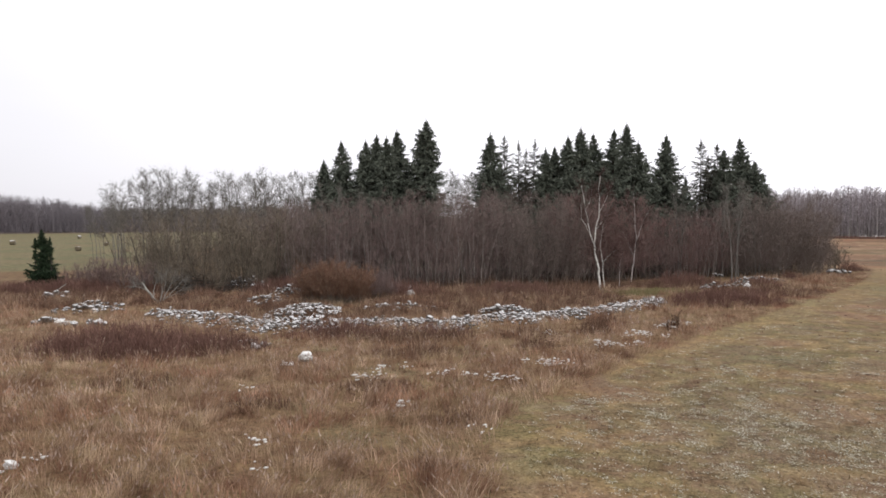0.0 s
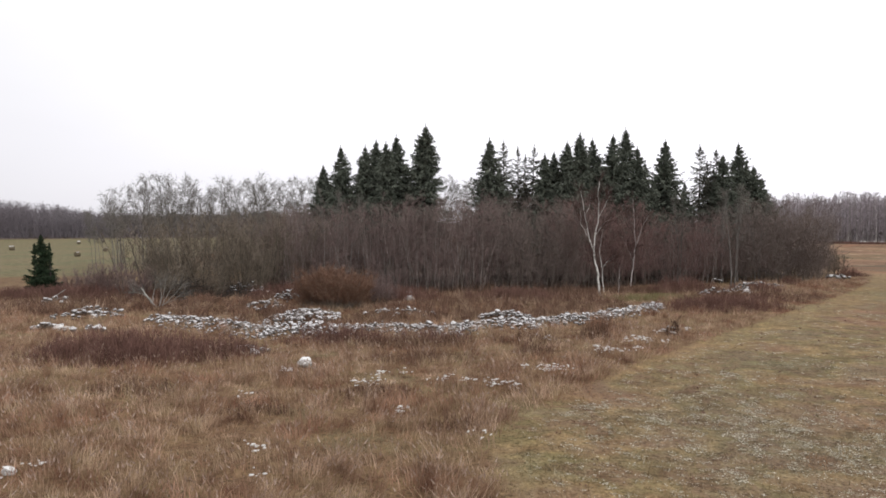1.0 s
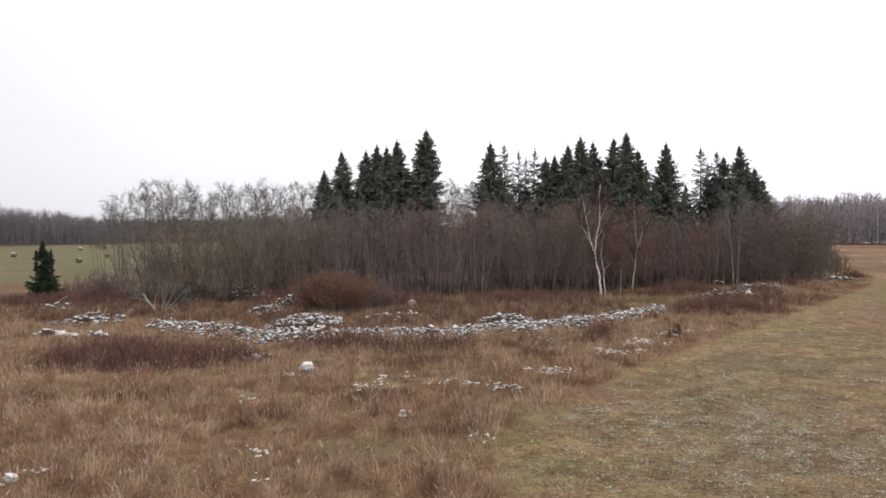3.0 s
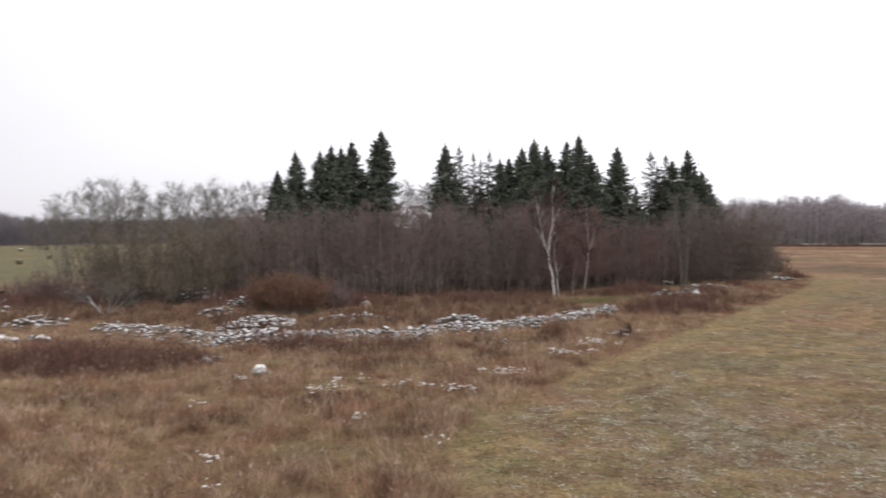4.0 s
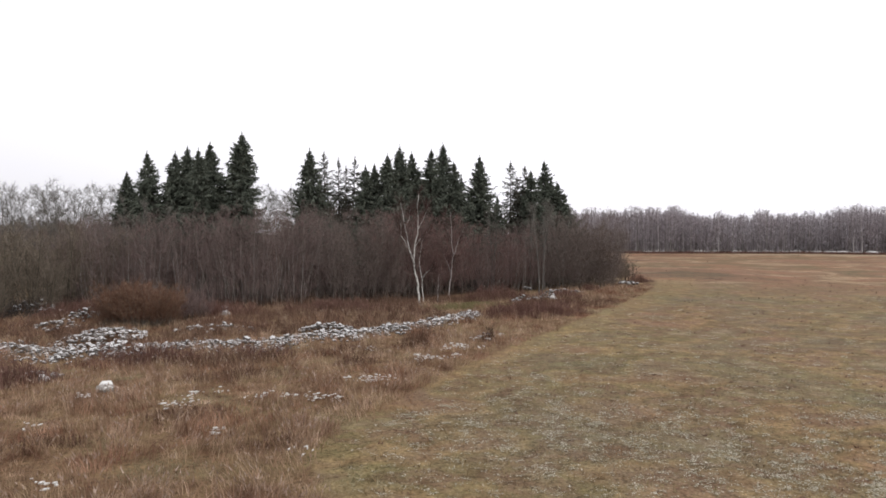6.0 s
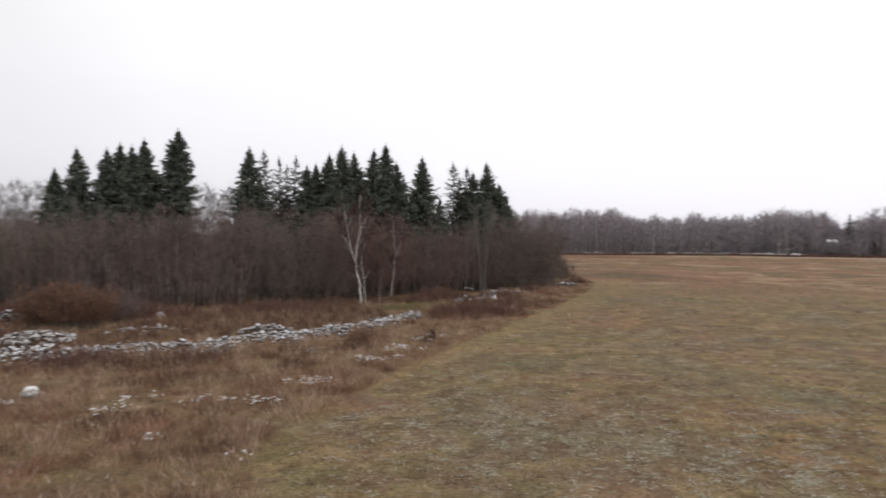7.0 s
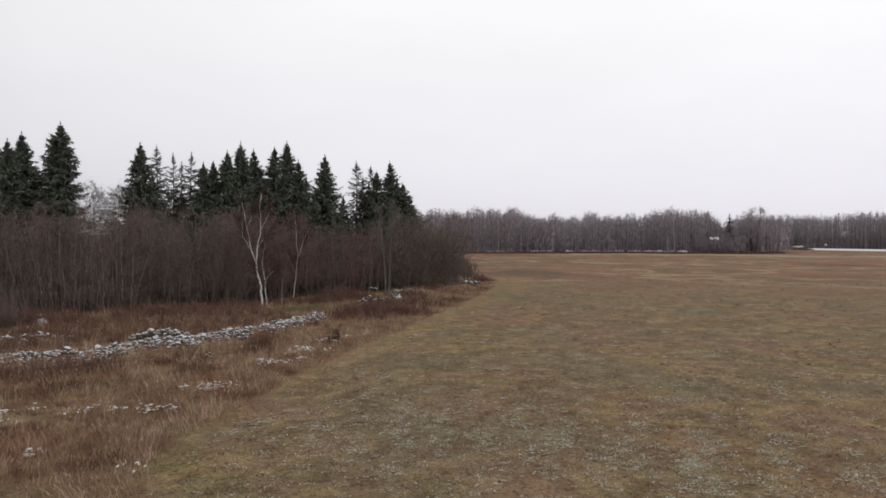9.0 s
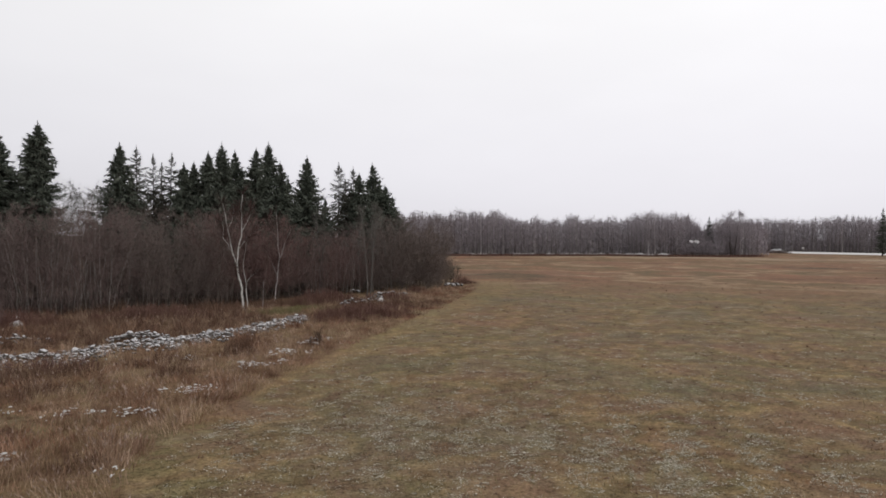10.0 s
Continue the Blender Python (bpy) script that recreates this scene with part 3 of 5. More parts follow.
for seed, dx, h in ((302, -0.7, 4.5), (303, 0.7, 4.55)):
    for whole, side in zip(young, spruce_geo(seed, h, 0.45, z0=0.62, nbr=70, dens=0.9, width=0.085, full=0.5)):
        for v, f in zip(side.v, side.f):
            whole.add(v + [dx, 0, 0], f - f.min())
spruce("young_spruce", young, at(-35.3, 60.8, 0, 1.02), "young dense green spruce with three tips, alone at the meadow's edge", needles="young_needles")


def bare_geo(seed, h, stems=1, foot=0.3, lean=0.12, r=0.05, n1=14, n2=7, n3=3, lo=0.3, ang=0.6, l1=0.28, up=0.10, tw=0.022, wob=0.06, hi=0.98, l2=0.42, stout=False, a2=0.6):
    """A leafless tree or shrub: stems, limbs, and fine twigs."""
    rng = np.random.default_rng(seed)
    fine = Geo()
    a = rng.uniform(0, 6.283, stems)
    rad = foot * np.sqrt(rng.uniform(0, 1, stems))
    p = np.stack([rad * np.cos(a), rad * np.sin(a), 0 * a], -1)
    d = np.stack([np.cos(a), np.sin(a), 0 * a], -1) * (lean * rng.uniform(0.2, 1.6, stems))[:, None] + np.array([0, 0, 1.0])
    H = h * rng.uniform(0.72, 1.0, stems)
    H[0] = h
    st = grow(p, d, H, 6, wob, 0.03, rng)
    thick = r * rng.uniform(0.7, 1.2, stems)
    p, t, u, who = sprout(st, n1, lo, hi, rng)
    L = l1 * H[who] * (1.15 - 0.75 * u) * rng.uniform(0.6, 1.25, len(p))
    b1 = grow(p, fork(t, ang * rng.uniform(0.6, 1.3, len(p)), rng), L, 2, wob * 1.5, up, rng)
    limb = np.maximum(r * 0.35 * (1.1 - u), 0.009)
    wood = []
    for i in range(stems):
        own = who == i
        wood.append(tubes(Geo(), st[i:i + 1], thick[i:i + 1], [r * 0.15], 5))
        if stout:
            tubes(fine, b1[own], limb[own], np.full(own.sum(), 0.005), 3)
        else:
            for _ in range(2):
                blades(fine, b1[own, 0], b1[own, 2] - b1[own, 0], 2 * limb[own], rng)
    p, t, u, who = sprout(b1, n2, 0.15, 1.0, rng)
    L2 = l2 * L[who] * rng.uniform(0.5, 1.3, len(p)) + 0.1
    b2 = grow(p, fork(t, a2 * rng.uniform(0.5, 1.4, len(p)), rng), L2, 2, wob * 1.5, up * 0.6, rng)
    blades(fine, b2[:, 0], b2[:, 1] - b2[:, 0], np.full(len(b2), tw * 1.2), rng)
    blades(fine, b2[:, 0], b2[:, 2] - b2[:, 0], np.full(len(b2), tw), rng)
    if n3:
        p, t, u, who = sprout(b2, n3, 0.2, 1.0, rng)
        L3 = 0.55 * L2[who] * rng.uniform(0.5, 1.4, len(p)) + 0.08
        blades(fine, p, fork(t, a2 * rng.uniform(0.5, 1.5, len(p)), rng) * L3[:, None], np.full(len(p), tw * 0.8), rng)
    return wood, fine


def bare_tree(name, geo, m, label, category, group, bark, twig):
    t = thing(name, m, label, category, group)
    if len(geo[0]) < 8:
        for g in geo[0]:
            part("trunk" if len(geo[0]) == 1 else "stem", g.mesh("stem", MAT[bark]), t)
    else:
        whole = Geo()
        for g in geo[0]:
            for v, f, n in zip(g.v, g.f, np.cumsum([0] + [len(v) for v in g.v])):
                whole.add(v, f - n)
        tagged(part("branchwork", whole.mesh("branchwork", MAT[bark]), t), kind="stuff")
    part("crown", geo[1].mesh("crown", MAT[twig]), t)
    return t


def planted(name, geos, spots, label, category, group, bark, twig, h0, kind=""):
    """One of each geo at the first spots, copies of them at the rest; a spot is x, y, height."""
    made = []
    rng = random.Random(len(spots) * 7 + len(name))
    for i, (x, y, h) in enumerate(spots):
        s = h / h0
        m = at(x, y, rng.uniform(0, 360), s * rng.uniform(0.9, 1.12), s)
        if i < len(geos):
            made.append(bare_tree(name, geos[i], m, label, category, group, bark, twig))
            tagged(made[-1], kind=kind)
        else:
            src = made[i % len(geos)]
            c = copy_thing(src, Matrix.Identity(4))
            c.matrix_basis = m


# the thicket: pale straight saplings with a haze of brown twigs


def thicket_spots(n, seed, d0, d1, a0=-15.5, a1=25.5, drop=0.0, skip=()):
    rng = random.Random(seed)
    out = []
    for i in range(n):
        a = a0 + (a1 - a0) * (i + rng.uniform(0.1, 0.9)) / n
        d = np.interp(a, FRONT_AZ, FRONT_D) + rng.uniform(d0, d1)
        if any(lo < a < hi for lo, hi in skip):
            continue
        h = 6.5 + d * math.tan(radians(np.interp(a, TOP_AZ, TOP_EL) + rng.uniform(-0.7, 0.0) - drop))
        out.append((*polar(a, d), h))
    return out


sap = [bare_geo(400 + i, 9.0, stems=6, foot=1.3, lean=0.13, r=0.023, n1=17, n2=8, n3=2, lo=0.16, ang=0.62, l1=0.25, up=0.08, tw=0.019, wob=0.05, a2=0.8) for i in range(8)]
planted("sapling_clump", sap, thicket_spots(64, 2, 2.5, 7, a1=22.5, skip=((5.8, 9.6), (11.5, 16.5))) + thicket_spots(40, 3, 7, 14, a1=24),
        "clump of leafless grey-brown saplings in the thicket", "sapling", "saplings of the thicket", "sapling_bark", "sapling_twigs", 9.0)
pole = [bare_geo(415 + i, 9.0, stems=5, foot=2.2, lean=0.16, r=0.021, n1=11, n2=8, n3=2, lo=0.30, ang=0.6, l1=0.24, up=0.09, tw=0.018, wob=0.06, a2=0.8) for i in range(6)]
planted("pole_clump", pole, thicket_spots(60, 1, -0.5, 3.5, a1=22.5, skip=((5.2, 18.0),)), "clump of slim pale poles at the thicket's face", "sapling", "poles at the thicket's face", "pole_bark", "sapling_twigs", 9.0)
# undergrowth along the thicket's foot
brush = [bare_geo(430 + i, 3.0, stems=6, foot=1.1, lean=0.25, r=0.016, n1=5, n2=4, n3=1, lo=0.1, ang=0.6, l1=0.35, up=0.1, tw=0.02) for i in range(4)]
planted("underbrush", brush, [(x, y, 1.9 + (i * 13 % 7) * 0.36) for i, (x, y, h) in enumerate(thicket_spots(110, 4, -1.6, 1.6) + thicket_spots(50, 14, 1.6, 6))] + [(x, y, 4.6) for x, y, h in thicket_spots(30, 15, 12, 18) + thicket_spots(24, 16, 18, 26)],
        "low tangle of leafless brown brush under the saplings", "bush", "brush of the thicket", "spruce_bark", "sapling_twigs", 3.0, "stuff")

# rounded dense bushes: one in the thicket, one at its far end
dome = [bare_geo(450 + i, 8.0, stems=22, foot=1.9, lean=0.27, r=0.018, n1=15, n2=9, n3=2, lo=0.04, ang=0.6, l1=0.24, up=0.06, tw=0.017, wob=0.06, a2=0.8) for i in range(2)]
planted("round_bush", dome, [(*polar(6.6, 67), 8.7), (*polar(8.4, 67.5), 9.1), (*polar(10.0, 69), 8.6), (*polar(23.4, 81), 8.2), (*polar(24.8, 82.5), 8.7), (*polar(26.0, 84), 9.0), (*polar(27.1, 85.5), 8.6),
                             (*polar(27.9, 87), 7.6), (*polar(28.3, 85), 4.6), (*polar(26.7, 90), 9.3), (*polar(24, 88), 9.0), (*polar(27.3, 91), 8.8), (*polar(28.2, 88.5), 6.0), (*polar(25.4, 86), 9.0)],
        "rounded leafless bush dense with fine brown twigs", "bush", "rounded bushes", "sapling_bark", "dome_twigs", 8.0)
planted("red_bush", [bare_geo(455 + i, 8.0, stems=20, foot=1.8, lean=0.24, r=0.018, n1=14, n2=9, n3=2, lo=0.05, ang=0.6, l1=0.25, up=0.07, tw=0.017, wob=0.06, a2=0.8) for i in range(2)],
        [(*polar(11.4, 70.5), 8.6), (*polar(12.8, 71.5), 8.9), (*polar(14.2, 73), 8.4), (*polar(15.6, 74), 8.0), (*polar(16.9, 75.5), 7.4), (*polar(13.5, 76), 9.0), (*polar(10.4, 73), 8.8), (*polar(18.6, 78), 6.8), (*polar(20.2, 79.5), 6.5), (*polar(21.8, 80.5), 6.8)],
        "leafless bush with a haze of fine reddish-brown twigs", "bush", "reddish bushes", "sapling_bark", "red_twigs", 8.0)
# small tawny bushes at the tip
planted("tawny_bush", [bare_geo(460, 3.4, stems=14, foot=0.8, lean=0.3, r=0.02, n1=10, n2=6, n3=2, lo=0.1, ang=0.5, l1=0.3)], [(*polar(29.7, 99), 3.2), (*polar(30.1, 98), 2.4), (*polar(29.2, 97), 2.8)],
        "small tawny leafless bush at the meadow's corner", "bush", "corner bushes", "willow_bark", "willow_twigs", 3.4)

# olive willows
willow = [bare_geo(470 + i, 7.0, stems=18, foot=1.3, lean=0.34, r=0.04, n1=13, n2=7, n3=3, lo=0.04, ang=0.6, l1=0.28, up=0.08, tw=0.022, wob=0.08) for i in range(3)]
planted("willow", willow, [(-23.2, 61, 7.3), (-20.5, 60, 7.4), (-18.0, 62, 7.6), (-16.2, 64.5, 7.2), (-25.6, 64, 6.4), (-21.5, 66, 7.5), (-14.5, 68, 7.6), (-18.5, 70, 7.8), (-28.8, 69, 4.2), (-27.0, 70, 6.2),
                           (-22.5, 57.8, 3.4), (-19.2, 57.8, 3.6), (-16.5, 60.5, 4.5)],
        "bushy leafless willow with olive-brown twigs", "willow", "willows", "willow_bark", "willow_twigs", 7.0)
# slender open trees at the thicket's open end
planted("alder", [bare_geo(480 + i, 7.0, stems=3, foot=0.5, lean=0.2, r=0.06, n1=13, n2=6, n3=3, lo=0.3, ang=0.7, l1=0.3, up=0.05) for i in range(2)],
        [(-30.5, 66, 6.5), (-32.2, 71, 5.6), (-28.3, 66, 7.0)], "slender leafless alder with open limbs", "alder", "alders", "spruce_bark", "willow_twigs", 7.0)

# tall pale trees standing behind
aspen = [bare_geo(490 + i, 13.0, stems=2, foot=1.6, lean=0.09, r=0.085, n1=22, n2=10, n3=3, lo=0.40, ang=0.7, l1=0.24, up=0.12, tw=0.034, wob=0.07, a2=0.75, stout=True) for i in range(5)]
rows = random.Random(9)
spots = [(*polar(a + rows.uniform(-0.4, 0.4), d := 106 + rows.uniform(-6, 6) + 9 * j), 6.5 + d * math.tan(radians(e + rows.uniform(-0.3, 0.0) - 0.35 * j))) for j in (0, 1) for a, e in
         [(-26.4, 1.4), (-25.6, 1.9), (-24.8, 2.4), (-24, 3.3), (-23.2, 3.6), (-22.3, 3.2), (-21.4, 3.7), (-20.6, 3.8), (-19.6, 3.1), (-18.7, 2.9), (-17.8, 3.3), (-16.9, 3.6), (-16.1, 3.5),
          (-15.2, 3.8), (-14.4, 3.8), (-13.6, 3.4), (-12.7, 3.7), (-11.9, 3.9), (-11, 3.5), (-10.2, 3.2), (5.2, 2.9), (6.4, 3.0), (7.6, 2.8), (0.2, 3.8), (0.9, 4.2), (1.6, 4.3), (2.3, 3.7), (-9, 2.8), (-8, 2.6)]]
planted("aspen", aspen, spots, "tall pale grey leafless aspen behind the thicket", "aspen", "pale trees behind", "pale_bark", "pale_twigs", 13.0)
planted("young_aspen", [bare_geo(497, 10.0, stems=2, foot=0.5, lean=0.06, r=0.06, n1=14, n2=7, n3=3, lo=0.4, ang=0.5, l1=0.2, tw=0.026)],
        [(*polar(-9.4, 70), 9.6), (*polar(-7.8, 70), 9.2), (*polar(18.8, 77), 9.2), (*polar(23.6, 81), 10.2), (*polar(22.5, 80), 9.8), (*polar(24.6, 82), 9.6), (27.9, 66.2, 9.3)],
        "slim pale leafless aspen at the thicket's face", "aspen", "slim aspens", "pale_bark", "pale_twigs", 10.0)


# birches in front of the thicket
def birch(seed, x, y, limbs, label, twigs=(13, 7, 3), bark="birch_bark", name="birch", category="birch", group="birches before the thicket", twig="birch_twigs"):
    """Each limb: its foot and top radius, then the points it bends through."""
    rng = np.random.default_rng(seed)
    wood, fine = Geo(), Geo()
    t = thing(name, at(x, y), label, category, group)
    for r0, r1, *pts in limbs:
        q = np.array(pts, float)
        u = np.linspace(0, len(q) - 1, 3 * len(q))
        path = np.stack([np.interp(u, np.arange(len(q)), q[:, k]) for k in range(3)], -1)
        path[1:-1, :2] += rng.normal(size=(len(u) - 2, 2)) * (0.015 + 0.025 * min(q[-1, 2] / 5, 1))
        tubes(wood, path[None], [r0], [r1], 6)
        ln = np.linalg.norm(q[-1] - q[0])
        p, w, f, who = sprout(path[None], twigs[0], 0.25 if q[0, 2] > 1 else 0.6, 1.0, rng)
        L = (0.5 + 0.18 * ln * (1.2 - f)) * rng.uniform(0.6, 1.2, len(p))
        b1 = grow(p, fork(w, 0.6 * rng.uniform(0.6, 1.3, len(p)), rng), L, 3, 0.10, 0.08, rng)
        tubes(fine, b1, np.full(len(p), 0.014), np.full(len(p), 0.005), 3)
        p, w, f, who = sprout(b1, twigs[1], 0.15, 1.0, rng)
        b2 = grow(p, fork(w, 0.5 * rng.uniform(0.5, 1.4, len(p)), rng), 0.5 * L[who] + 0.15, 2, 0.1, -0.02, rng)
        blades(fine, b2[:, 0], b2[:, 2] - b2[:, 0], np.full(len(b2), 0.016), rng)
        p, w, f, who = sprout(b2, twigs[2], 0.1, 1.0, rng)
        blades(fine, p, fork(w, 0.5 * rng.uniform(0.5, 1.4, len(p)), rng) * rng.uniform(0.2, 0.6, (len(p), 1)), np.full(len(p), 0.013), rng)
    part("trunk", wood.mesh("trunk", MAT[bark]), t)
    part("crown", fine.mesh("crown", MAT[twig]), t)


birch(511, 14.2, 61.5, [(0.105, 0.07, (0, 0, 0), (-0.2, 0, 1.8), (-0.45, 0, 3.0), (-0.55, 0, 3.9)), (0.066, 0.024, (-0.55, 0, 3.9), (-1.0, 0.2, 5.2), (-1.3, 0.3, 7.2), (-1.75, 0.3, 9.4)),
                        (0.066, 0.022, (-0.55, 0, 3.9), (-0.5, 0, 5.4), (-0.2, -0.1, 7.0), (-0.25, 0, 8.6), (-0.15, 0, 10.3)), (0.05, 0.012, (0.35, 0.1, 0), (0.2, 0.1, 2.4), (0.6, 0.1, 3.0), (1.4, 0.1, 3.6)),
                        (0.03, 0.01, (0.2, 0.1, 2.4), (0.0, 0.3, 4.2), (0.3, 0.3, 6.0)), (0.03, 0.008, (-0.2, -0.1, 7.0), (0.4, 0, 8.0), (0.7, 0, 9.3)), (0.026, 0.008, (-1.0, 0.2, 5.2), (-1.7, 0.1, 6.4), (-1.9, 0, 7.8)),
                        (0.024, 0.008, (-0.5, 0, 5.4), (0.2, -0.2, 6.4), (0.9, -0.1, 7.0)), (0.022, 0.007, (-1.3, 0.3, 7.2), (-0.9, 0.2, 8.2), (-0.8, 0.2, 9.0))],
      "slender white-barked birch, forked low, before the thicket", (20, 9, 3))
birch(512, 18.8, 68.3, [(0.06, 0.045, (0, 0, 0), (0.25, 0, 2.0), (0.45, 0, 4.0)), (0.042, 0.016, (0.45, 0, 4.0), (0.4, 0.2, 6.0), (0.2, 0.2, 8.9)), (0.018, 0.007, (0.4, 0.2, 6.0), (-0.2, 0.1, 7.0), (-0.5, 0.1, 8.2)),
                        (0.04, 0.014, (0.45, 0, 4.0), (0.9, 0, 5.4), (1.7, 0, 7.2)), (0.022, 0.008, (0.3, 0, 2.6), (-0.4, 0, 4.0), (-0.9, 0, 5.2))], "thin dull birch with a forked crown", (16, 8, 3), "dull_bark")
birch(513, 16.1, 62.4, [(0.026, 0.008, (0, 0, 0), (0.05, 0, 1.4), (0.1, 0, 2.6))], "short birch sapling beside a taller one", (8, 4, 2), "dull_bark")

# ================= far woods =================
RIGHT_LINE = [(100, 218), (122, 213), (152, 205), (182, 197), polar(47, 270), polar(51.3, 280), polar(53.8, 292)]
ROAD_LINE = [polar(50.6, 386), polar(57, 390), polar(61, 392), polar(68, 400)]
LEFT_LINE = [(-236, 226), (-209, 236), (-162, 260), (-132, 275), (-88, 288), (-44, 299)]


def far_woods(name, line, n, seed, h0, h1, label, tw=0.10, fill=110, top=0.95, gap=(0, 0), bark="far_bark", twig="hazed_far_twigs", rise=None, deep_fill=40):
    rng = np.random.default_rng(seed)
    line = np.array(line, float)
    seg = np.linalg.norm(np.diff(line, axis=0), axis=1)
    s = np.concatenate([[0], np.cumsum(seg)])
    u = np.sort(rng.uniform(0, s[-1], n))
    deep = rng.uniform(0, 1, n) ** 1.3 * 26
    b = np.stack([np.interp(u, s, line[:, 0]), np.interp(u, s, line[:, 1])], -1)
    bearing = np.degrees(np.arctan2(b[:, 0], b[:, 1]))
    deep = np.where((bearing > gap[0]) & (bearing < gap[1]), deep * 0.6 + 9.0, deep)
    deep = np.where((rng.uniform(size=n) < 0.08) & ((bearing < gap[0]) | (bearing > gap[1])), -1.5, deep)
    b = b * (1 + deep / np.linalg.norm(b, axis=1))[:, None]
    swell = np.clip(0.5 + 0.34 * np.sin(u * 0.31 + seed) * np.sin(u * 0.13 + 2) + 0.3 * np.sin(u * 0.071 + 1.5 * seed) + 0.18 * np.sin(u * 0.83), 0, 1)
    h = (h0 + (h1 - h0) * (0.75 * swell + 0.25 * rng.uniform(0, 1, n))) * (0.97 + deep * 0.004) * np.clip(np.linalg.norm(b, axis=1) / 280, 1, 1.28)
    if rise:
        h = h * np.interp(bearing, *rise)
    p = np.concatenate([b, gz(b[:, 0], b[:, 1])[:, None] - 0.05], 1)
    wood, fine = Geo(), Geo()
    st = grow(p, np.concatenate([rng.normal(size=(n, 2)) * 0.03, np.ones((n, 1))], 1), h, 4, 0.03, 0.05, rng)
    tubes(wood, st, rng.uniform(0.09, 0.17, n), np.full(n, 0.03), 4)
    q, t, w, who = sprout(st, 22, 0.2, 0.99, rng)
    L = 0.2 * h[who] * (1.15 - 0.85 * w) * rng.uniform(0.6, 1.2, len(q))
    b1 = grow(q, fork(t, 0.7 * rng.uniform(0.6, 1.4, len(q)), rng), L, 2, 0.08, 0.10, rng)
    blades(fine, b1[:, 0], b1[:, 2] - b1[:, 0], np.full(len(q), tw), rng)
    q, t, w, who = sprout(b1, 4, 0.1, 1.0, rng)
    blades(fine, q, fork(t, 0.6 * rng.uniform(0.5, 1.4, len(q)), rng) * (0.5 * L[who] * rng.uniform(0.5, 1.3, len(q)) + 0.3)[:, None], np.full(len(q), tw * 0.9), rng)
    # younger growth and twigs that close the wood, thinning upwards
    m = n * fill
    k = rng.integers(0, n, m)
    q = p[k] + np.concatenate([rng.normal(size=(m, 2)) * 2.0, rng.uniform(0, 1, (m, 1)) ** 0.9 * (h[k] * top - 0.8)[:, None]], 1)
    blades(fine, q, unit(rng.normal(size=(m, 3)) * [0.6, 0.6, 0.35] + [0, 0, 0.75]) * rng.uniform(0.7, 2.0, (m, 1)), rng.uniform(0.7, 1.4, m) * tw * 0.85, rng)
    # the dim depth of the wood behind its first trees
    m = n * deep_fill
    k = rng.integers(0, n, m)
    q = p[k] * (1 + rng.uniform(14, 34, (m, 1)) / np.linalg.norm(p[k], axis=1, keepdims=True)) + np.concatenate([rng.normal(size=(m, 2)) * 2.5, rng.uniform(-0.02, 0.97, (m, 1)) * (h[k] - 2.6)[:, None]], 1)
    blades(fine, q, unit(rng.normal(size=(m, 3)) * [0.35, 0.35, 0.1] + [0, 0, 1]) * rng.uniform(2.0, 3.4, (m, 1)), rng.uniform(0.25, 0.5, m), rng)
    t = thing(name, Matrix.Identity(4), label, "woods", kind="stuff")
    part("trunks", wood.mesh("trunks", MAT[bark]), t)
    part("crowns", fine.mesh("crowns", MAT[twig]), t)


# crowns carry the distance haze in their colour, not in the air
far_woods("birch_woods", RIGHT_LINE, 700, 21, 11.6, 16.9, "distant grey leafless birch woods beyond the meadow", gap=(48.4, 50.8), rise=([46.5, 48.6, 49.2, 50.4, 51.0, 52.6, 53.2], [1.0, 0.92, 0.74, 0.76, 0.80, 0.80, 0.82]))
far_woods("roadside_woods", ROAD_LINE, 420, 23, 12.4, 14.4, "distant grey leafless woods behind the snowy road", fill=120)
far_woods("mixed_woods", LEFT_LINE, 560, 22, 10.1, 12.2, "distant grey-brown leafless woods beyond the green field", deep_fill=70, fill=150, top=1.0, bark="hazed_hill_twigs", twig="hazed_hill_twigs", rise=([-40, -33, -30, -27.5, -25, 20], [1.25, 1.12, 0.98, 0.84, 0.8, 0.95]))


def dark_conifer(seed, x, y, h, R, label):
    spruce("spruce", spruce_geo(seed, h, R, nbr=120, dens=0.7, width=0.3), at(x, y), label, group="spruces of the far woods")


dark_conifer(601, *polar(50.26, 290), 15.4, 2.6, "dark spruce tip at the edge of the far woods")
dark_conifer(602, *polar(61.7, 330), 19.5, 3.0, "tall dark spruce at the edge of the far woods")
dark_conifer(603, *polar(62.6, 332), 18.0, 3.0, "tall dark spruce at the edge of the far woods")
bare_tree("broad_tree", bare_geo(604, 17.9, stems=6, foot=0.9, lean=0.16, r=0.14, n1=34, n2=12, n3=4, lo=0.25, ang=0.9, l1=0.22, up=0.03, tw=0.055, wob=0.04, a2=0.9, hi=0.93),
          at(*polar(52.0, 277)), "broad leafless tree higher than the far woods", "tree", "", "spruce_bark", "hazed_far_twigs")


planted("far_bush", [bare_geo(606 + i, 6.0, stems=7, foot=1.2, lean=0.25, r=0.05, n1=14, n2=8, n3=2, lo=0.05, ang=0.6, l1=0.3, tw=0.08) for i in range(2)],
        [(*polar(48.5 + 0.34 * i, 271 + 3 * (i % 2)), 5.3 + 0.8 * (i * 5 % 3)) for i in range(8)], "leafless grey bush before a house at the woods' edge", "bush", "bushes at the woods' edge", "spruce_bark", "hazed_far_twigs", 6.0)


